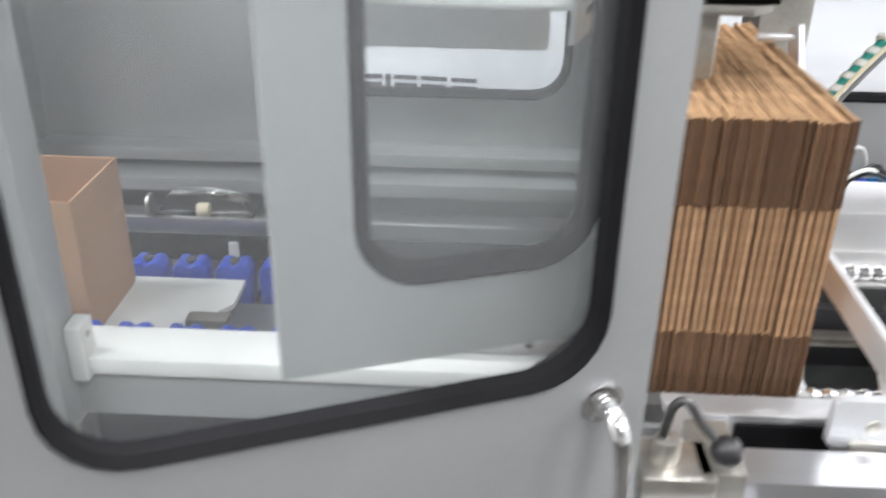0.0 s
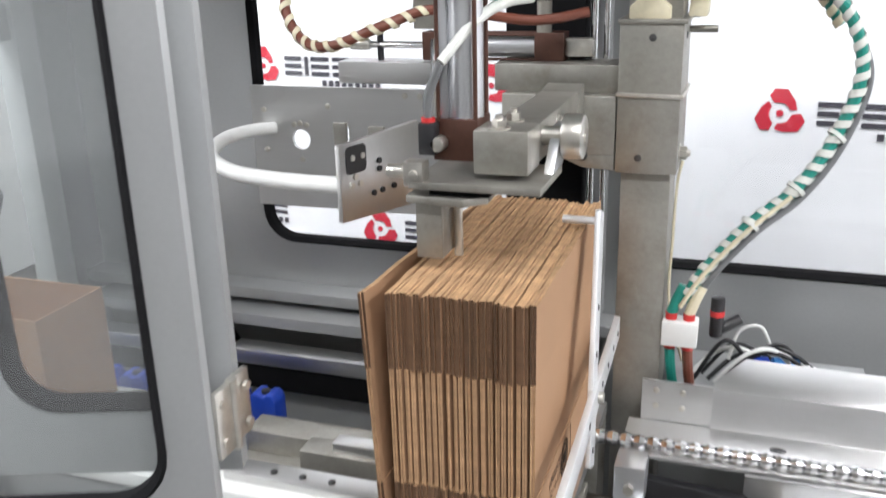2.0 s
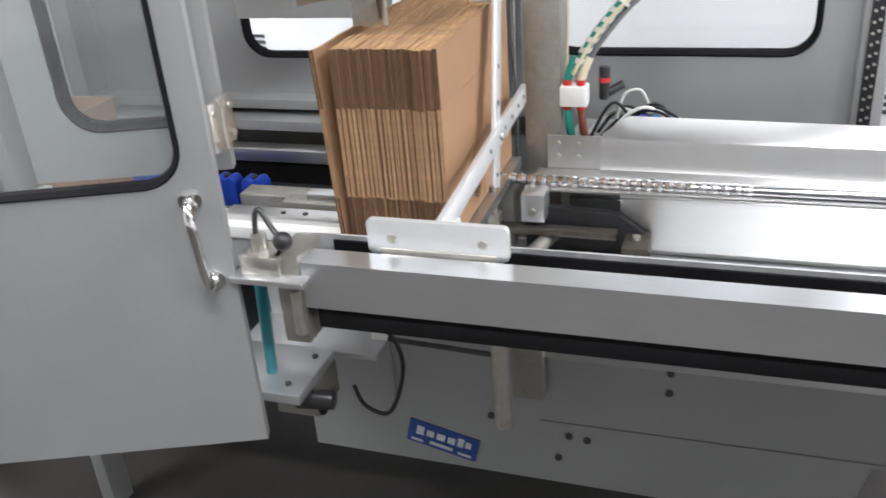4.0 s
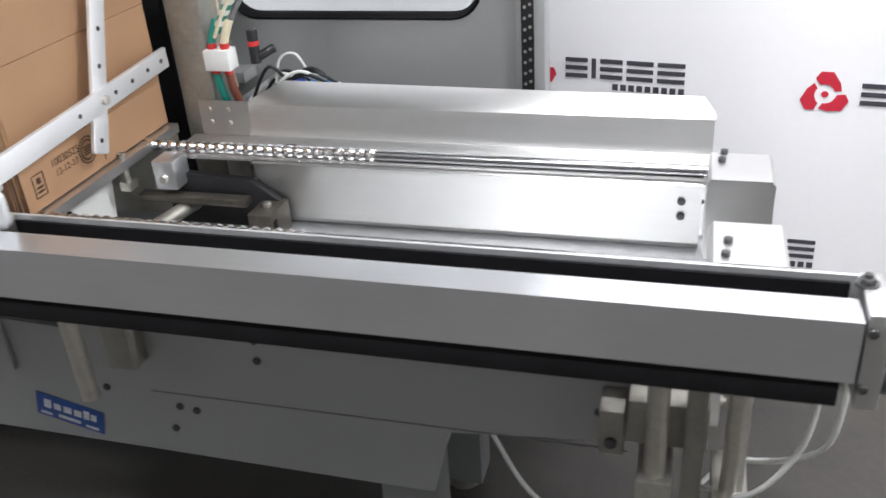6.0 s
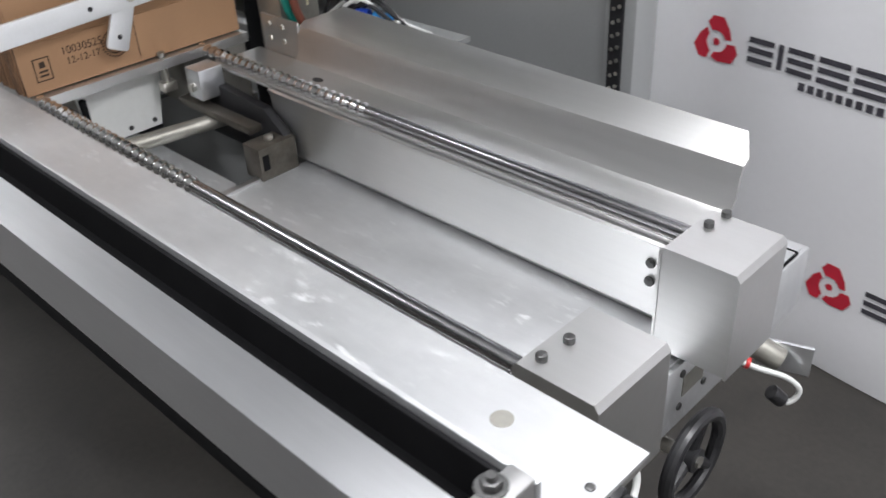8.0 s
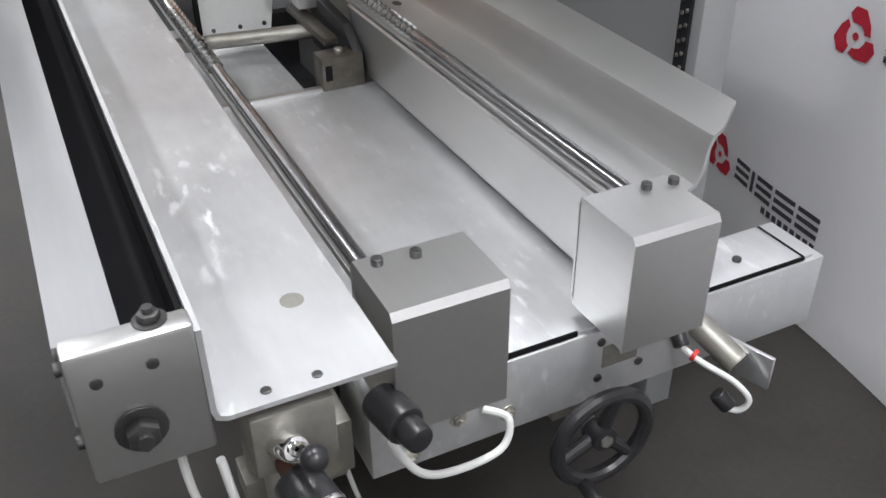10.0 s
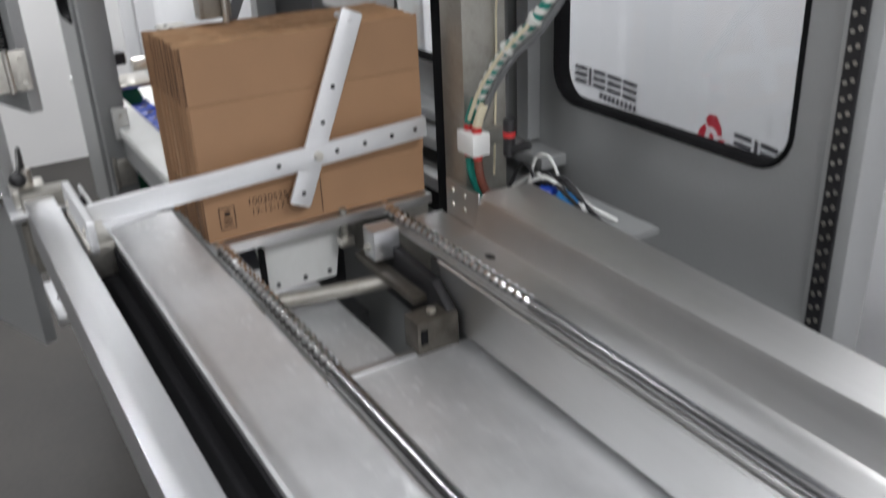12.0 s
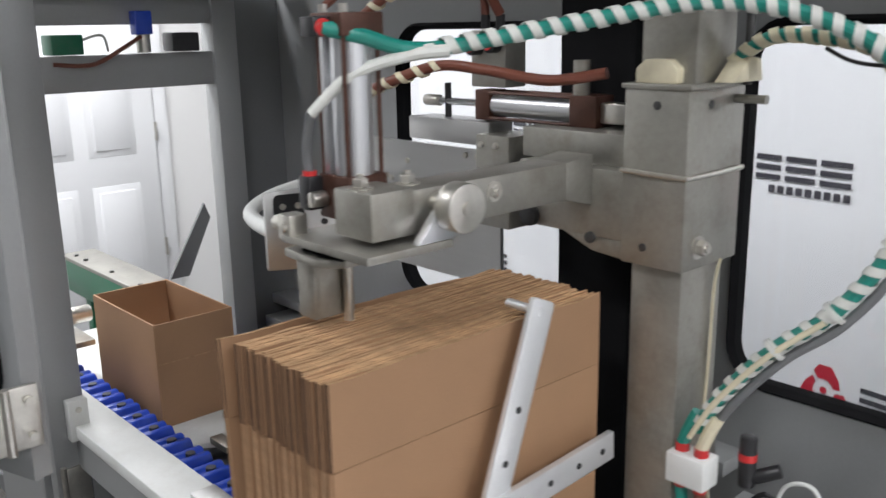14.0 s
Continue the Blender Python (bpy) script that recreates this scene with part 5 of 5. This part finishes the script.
# ---------------------------------------------------------------- inside: below the stack
un = thing("stack_support", "pale plate and dark bracket under the carton stack", "machine bracket", (0.6, 1.1, 0.7))
part("front_plate", prism([(1.005, 0.835), (1.205, 0.835), (1.18, 0.685), (1.03, 0.685)], "x", 0.498, 0.503), WHITEPL, un)
for y, z in ((1.05, 0.70), (1.11, 0.70), (1.165, 0.70)):
    bolt(un, (0.503, y, z), (1, 0, 0), 0.005, 0.003)
part("rubber_strip", box(0.52, 0.535, 1.01, 1.02, 0.70, 0.80), RUBBER, un)
part("block", box(0.60, 0.65, 1.205, 1.262, 0.765, 0.828, 0.005), ALU, un)
part("block_bolt", cyl((0.625, 1.205, 0.79), (0.625, 1.196, 0.79), 0.009, seg=6), ZINC, un)
part("pin", cyl((0.545, 1.19, 0.78), (0.545, 1.19, 0.85), 0.008), NICKEL, un)
part("pin_head", box(0.535, 0.56, 1.175, 1.205, 0.77, 0.79, 0.003), ZINC, un)
part("bracket", prism([(0.60, 0.672), (0.856, 0.672), (0.856, 0.735), (0.80, 0.775), (0.60, 0.79)], "y", 1.245, 1.266, 0.002), DARK, un, "dark bracket")
part("bracket_cap", box(0.815, 0.868, 1.175, 1.262, 0.668, 0.735, 0.004), OILY, un, "oily dark bearing cap")
part("bracket_slot", box(0.868, 0.870, 1.181, 1.195, 0.69, 0.72), RUBBER, un)
part("cross_arm", box(0.55, 0.80, 1.205, 1.235, 0.735, 0.75, 0.003), OILY, un)
part("cross_roller", cyl((0.56, 0.935, 0.70), (0.66, 1.25, 0.72), 0.016), NICKEL, un)
bolt(un, (0.84, 1.22, 0.735), (0, 0, 1), 0.009, 0.008, ZINC)
part("stack_shelf", box(0.33, 0.56, 0.92, 1.39, 0.8195, 0.8395), BRUSHED, un)
part("stack_bearer", box(0.30, 0.56, 1.30, 1.38, 0.66, 0.8195), NICKEL, un)

# ---------------------------------------------------------------- outfeed conveyor in the cabinet
cv = thing("outfeed_conveyor", "white-railed outfeed conveyor with a blue flighted chain", "conveyor", (-0.4, 1.2, 0))
part("near_rail", box(-1.15, 0.30, 0.955, 1.040, 0.806, 0.832, 0.004), WHITEPL, cv, "white machined side rail")
part("near_rail_skirt", box(-1.10, 0.30, 0.962, 0.974, 0.735, 0.806), PAINT, cv)
part("bed", prism([(-1.30, 1.162), (-0.40, 1.162), (-0.30, 1.30), (-0.30, 1.385), (-1.30, 1.385)], "z", 0.708, 0.720, 0.002), WHITEPL, cv, "white slider bed")
part("lower_bed", box(-0.42, 0.30, 1.162, 1.40, 0.650, 0.660), DARKPANEL, cv)
part("bed_lug", box(-0.36, -0.29, 1.215, 1.245, 0.720, 0.735, 0.003), NICKEL, cv)
part("slide_base", box(-0.06, 0.30, 1.115, 1.245, 0.660, 0.757, 0.003), NICKEL, cv)
part("chain_track", box(-1.15, 0.20, 1.041, 1.161, 0.700, 0.722), DARK, cv)
part("far_track", box(-1.15, 0.20, 1.401, 1.470, 0.625, 0.650), DARK, cv)
part("far_bed", box(-1.30, 0.30, 1.401, 1.53, 0.60, 0.61), PAINT, cv)
part("under_frame", box(-1.10, 0.32, 0.97, 1.50, 0.42, 0.47), DARKPANEL, cv)


def flight(x, y0, y1, z0, h):
    """One waisted chain flight with a dark stud on top."""
    f = prism([(x, z0), (x + 0.066, z0), (x + 0.066, z0 + h - 0.014), (x + 0.056, z0 + h), (x + 0.042, z0 + h), (x + 0.038, z0 + h - 0.006), (x + 0.028, z0 + h - 0.006), (x + 0.024, z0 + h), (x + 0.010, z0 + h), (x, z0 + h - 0.014)], "y", y0, y1, 0.004)
    lk = part("flight", f, BLUEPL, cv, "blue plastic chain flight")
    part("flight_pin", cyl((x + 0.033, (y0 + y1) / 2, z0 + h - 0.008), (x + 0.033, (y0 + y1) / 2, z0 + h + 0.002), 0.010, seg=10), BOLT, lk)


for k in range(12):
    flight(-1.02 + 0.082 * k, 1.085, 1.150, 0.722, 0.050)
    if k < 11:
        flight(-1.02 + 0.082 * k, 1.408, 1.455, 0.650, 0.085)
part("far_rail", box(-1.0, 0.30, 1.535, 1.556, 0.54, 0.58, 0.003), WHITEPL, cv)
part("tape_mark", box(-0.372, -0.352, 1.533, 1.536, 0.60, 0.72), WHITEPL, cv)
part("tape_red", box(-0.368, -0.356, 1.531, 1.5345, 0.61, 0.665), REDPL, cv)
for x in (-0.95, 0.25):
    for y in (1.0, 1.50):
        if x < 0 or y > 1.2:
            part("leg", box(x - 0.025, x + 0.025, y - 0.025, y + 0.025, 0.0, 0.56, 0.003), PAINT, cv)
part("inner_bar", box(0.02, 0.33, 0.985, 1.03, 0.832, 0.846, 0.002), BRUSHED, cv)
for x in (0.10, 0.15, 0.20):
    bolt(cv, (x, 1.005, 0.846), (0, 0, 1), 0.006, 0.003)
part("slide_block", box(0.08, 0.27, 1.12, 1.17, 0.757, 0.815, 0.004), NICKEL, cv)
part("slide_bar", box(-0.06, 0.30, 1.18, 1.24, 0.757, 0.80, 0.004), NICKEL, cv)
part("slide_tab", box(0.14, 0.235, 1.128, 1.16, 0.815, 0.835, 0.003), BRUSHED, cv)
clr = thing("clear_guard", "clear plastic guard with cream fittings on the far rail", "guard", (-0.42, 1.57, 0.765))
part("shell", prism([(-0.52, 0.766), (-0.32, 0.766), (-0.34, 0.80), (-0.42, 0.815), (-0.49, 0.81)], "y", 1.55, 1.595, 0.003), CLEARPL, clr)
part("cream_nut", cyl((-0.43, 1.545, 0.785), (-0.405, 1.545, 0.785), 0.014, bevel=0.003), CREAM, clr)
part("disc", cyl((-0.53, 1.55, 0.79), (-0.52, 1.55, 0.79), 0.024, bevel=0.003), NICKEL, clr)


def open_carton():
    t = thing("open_carton", "erected brown cardboard carton, open at the top", "carton", (-0.63, 1.30, 0.7205))
    x0, x1, y0, y1, z0, z1 = -0.830, -0.498, 1.175, 1.366, 0.7205, 0.962
    th = 0.004
    part("near_side", box(x0, x1, y0, y0 + th, z0, z1), CARD, t)
    part("far_side", box(x0, x1, y1 - th, y1, z0, z1), CARD, t)
    part("end_side", box(x1 - th, x1, y0 + th, y1 - th, z0, z1), CARD, t)
    part("end_side", box(x0, x0 + th, y0 + th, y1 - th, z0, z1), CARD, t)
    part("bottom", box(x0 + th, x1 - th, y0 + th, y1 - th, z0, z0 + th), CARD, t)
    part("score_line", box(x1 - 0.0004, x1 + 0.0006, y0 + 0.004, y1 - 0.004, z0 + 0.148, z0 + 0.1505), CARDEDGE, t)


open_carton()
gr = thing("conveyor_beam", "green steel conveyor side beam with a grey top plate", "conveyor", (-1.32, 1.44, 0))
part("side_beam", box(-1.63, -0.95, 1.39, 1.485, 0.76, 0.868, 0.004), GREENPT, gr)
part("top_plate", box(-1.64, -0.94, 1.382, 1.492, 0.868, 0.880, 0.002), NICKEL, gr)
for x in (-1.58, -1.50, -1.30, -1.10):
    part("screw", cyl((x, 1.41, 0.880), (x, 1.41, 0.885), 0.007, seg=10), BOLT, gr)
for x in (-1.55, -1.02):
    part("leg", box(x - 0.02, x + 0.02, 1.42, 1.46, 0.0, 0.76, 0.003), GREENPT, gr)
mo = thing("drive_motor", "green drive motor with a black terminal cap", "motor", (-0.92, 1.10, 0.0))
part("motor_body", cyl((-0.99, 1.08, 0.79), (-0.88, 1.08, 0.79), 0.05, bevel=0.006), GREENPT, mo)
part("terminal_cap", box(-1.0, -0.93, 1.05, 1.11, 0.89, 0.93, 0.006), BLACKPL, mo)
part("shaft_coupling", cyl((-0.96, 1.13, 0.88), (-0.96, 1.21, 0.88), 0.022, bevel=0.004), ZINC, mo)
part("bracket", box(-1.02, -0.86, 1.05, 1.18, 0.825, 0.84, 0.003), ZINC, mo)
part("stand", box(-0.97, -0.90, 1.05, 1.11, 0.0, 0.75, 0.003), GREENPT, mo)
chute = thing("chute_panel", "slanted grey steel guide panel in the outfeed opening", "guide panel", (-1.0, 1.55, 0.8))
part("sheet", prism([(1.405, 0.94), (1.46, 0.94), (1.535, 1.09), (1.52, 1.13)], "x", -0.90, -0.89), DARKPANEL, chute)

# ---------------------------------------------------------------- foot of the door: valve, rod, bracket, sign
tv = thing("ball_lever_valve", "manual valve with a black ball lever on the rail end", "valve", (0.33, 0.64, 0.9))
part("valve_body", box(0.285, 0.355, 0.615, 0.675, 0.925, 0.958, 0.005), ZINC, tv)
part("valve_neck", cyl((0.31, 0.645, 0.955), (0.31, 0.645, 0.985), 0.013, bevel=0.002), ZINC, tv)
part("lever", tube([(0.305, 0.645, 0.98), (0.31, 0.645, 1.018), (0.322, 0.643, 1.027), (0.338, 0.638, 1.005), (0.358, 0.630, 0.985)], 0.0045), BOLT, tv)
b = bmesh.new()
bmesh.ops.create_uvsphere(b, u_segments=20, v_segments=12, radius=0.0155, matrix=Matrix.Translation((0.361, 0.629, 0.983)))
part("ball", b, BLACKPL, tv, "black ball knob")
part("valve_shelf", box(0.27, 0.40, 0.60, 0.72, 0.915, 0.926, 0.003), ALU, tv)
part("valve_bracket", box(0.34, 0.384, 0.625, 0.71, 0.80, 0.958, 0.003), NICKEL, tv)
part("pipe", cyl((0.372, 0.625, 0.82), (0.372, 0.625, 0.90), 0.010), ZINC, tv)
td = thing("teal_rod", "teal plastic rod standing under the valve", "rod", (0.255, 0.70, 0.68))
part("rod", cyl((0.252, 0.70, 0.676), (0.268, 0.695, 0.915), 0.0105, bevel=0.002), TEALROD, td)
pf = thing("bracket_shelf", "bright machined shelf bracket with black fittings below", "bracket", (0.25, 0.72, 0.64))
part("shelf_plate", box(0.14, 0.335, 0.64, 0.79, 0.655, 0.675, 0.003), ALU, pf)
part("shelf_back", box(0.14, 0.42, 0.79, 0.902, 0.66, 0.672, 0.003), ALU, pf)
for x, y in ((0.30, 0.67), (0.31, 0.76), (0.24, 0.66)):
    bolt(pf, (x, y, 0.675), (0, 0, 1), 0.006, 0.004)
part("fitting", cyl((0.30, 0.69, 0.63), (0.37, 0.70, 0.63), 0.018, bevel=0.003), BLACKPL, pf)
part("fitting", cyl((0.27, 0.72, 0.60), (0.34, 0.72, 0.60), 0.020, bevel=0.003), BLACKPL, pf)
part("side_block", box(0.25, 0.335, 0.70, 0.79, 0.585, 0.655, 0.003), NICKEL, pf)
part("web", box(0.15, 0.40, 0.895, 0.904, 0.50, 0.80), PAINT, pf)
sw = thing("loop_cable", "thin black cable hanging in a loop under the rail", "cable", (0.40, 0.78, 0.6))
part("cable", tube([(0.32, 0.74, 0.79), (0.38, 0.75, 0.80), (0.46, 0.76, 0.75), (0.475, 0.78, 0.66), (0.43, 0.80, 0.54), (0.37, 0.82, 0.53), (0.34, 0.84, 0.56)], 0.0042), DARK, sw)
part("plug", box(0.31, 0.40, 0.73, 0.75, 0.785, 0.805, 0.004), BLACKPL, sw)
part("second_cable", tube([(0.34, 0.80, 0.80), (0.42, 0.82, 0.78), (0.50, 0.86, 0.76), (0.62, 0.87, 0.755)], 0.004), DARK, sw)
part("clip", box(0.41, 0.44, 0.80, 0.84, 0.70, 0.72, 0.003), WHITEPL, sw)
sg = thing("maker_plate", "blue enamel maker's plate with worn white marks", "sign", (0.50, 0.905, 0.41))
SGM = Matrix.Translation((0.426, 0.9045, 0.447)) @ Matrix.Rotation(radians(13.5), 4, "Y")
part("plate", turned(box(0, 0.152, -0.0025, 0.0, -0.058, 0.0, 0.001), SGM), SIGNBLUE, sg)
for x0, x1, z0, z1 in ((0.018, 0.034, -0.034, -0.012), (0.040, 0.056, -0.032, -0.016), (0.062, 0.080, -0.032, -0.016), (0.086, 0.102, -0.032, -0.016), (0.107, 0.120, -0.032, -0.010), (0.124, 0.136, -0.030, -0.014), (0.05, 0.10, -0.050, -0.042), (0.01, 0.035, -0.052, -0.046), (0.112, 0.14, -0.052, -0.046)):
    part("printed_mark", turned(box(x0, x1, -0.0033, -0.0024, z0, z1), SGM), SIGNWHITE, sg)
mag_cable = thing("floor_cable", "dark cable lying on the concrete floor", "cable", (-1.42, 0.54, 0.0))
part("cable", tube([(-1.87, 0.38, 0.007), (-1.56, 0.46, 0.007), (-1.42, 0.54, 0.007), (-1.31, 0.71, 0.007), (-1.32, 0.8, 0.007)], 0.006), DARK, mag_cable)
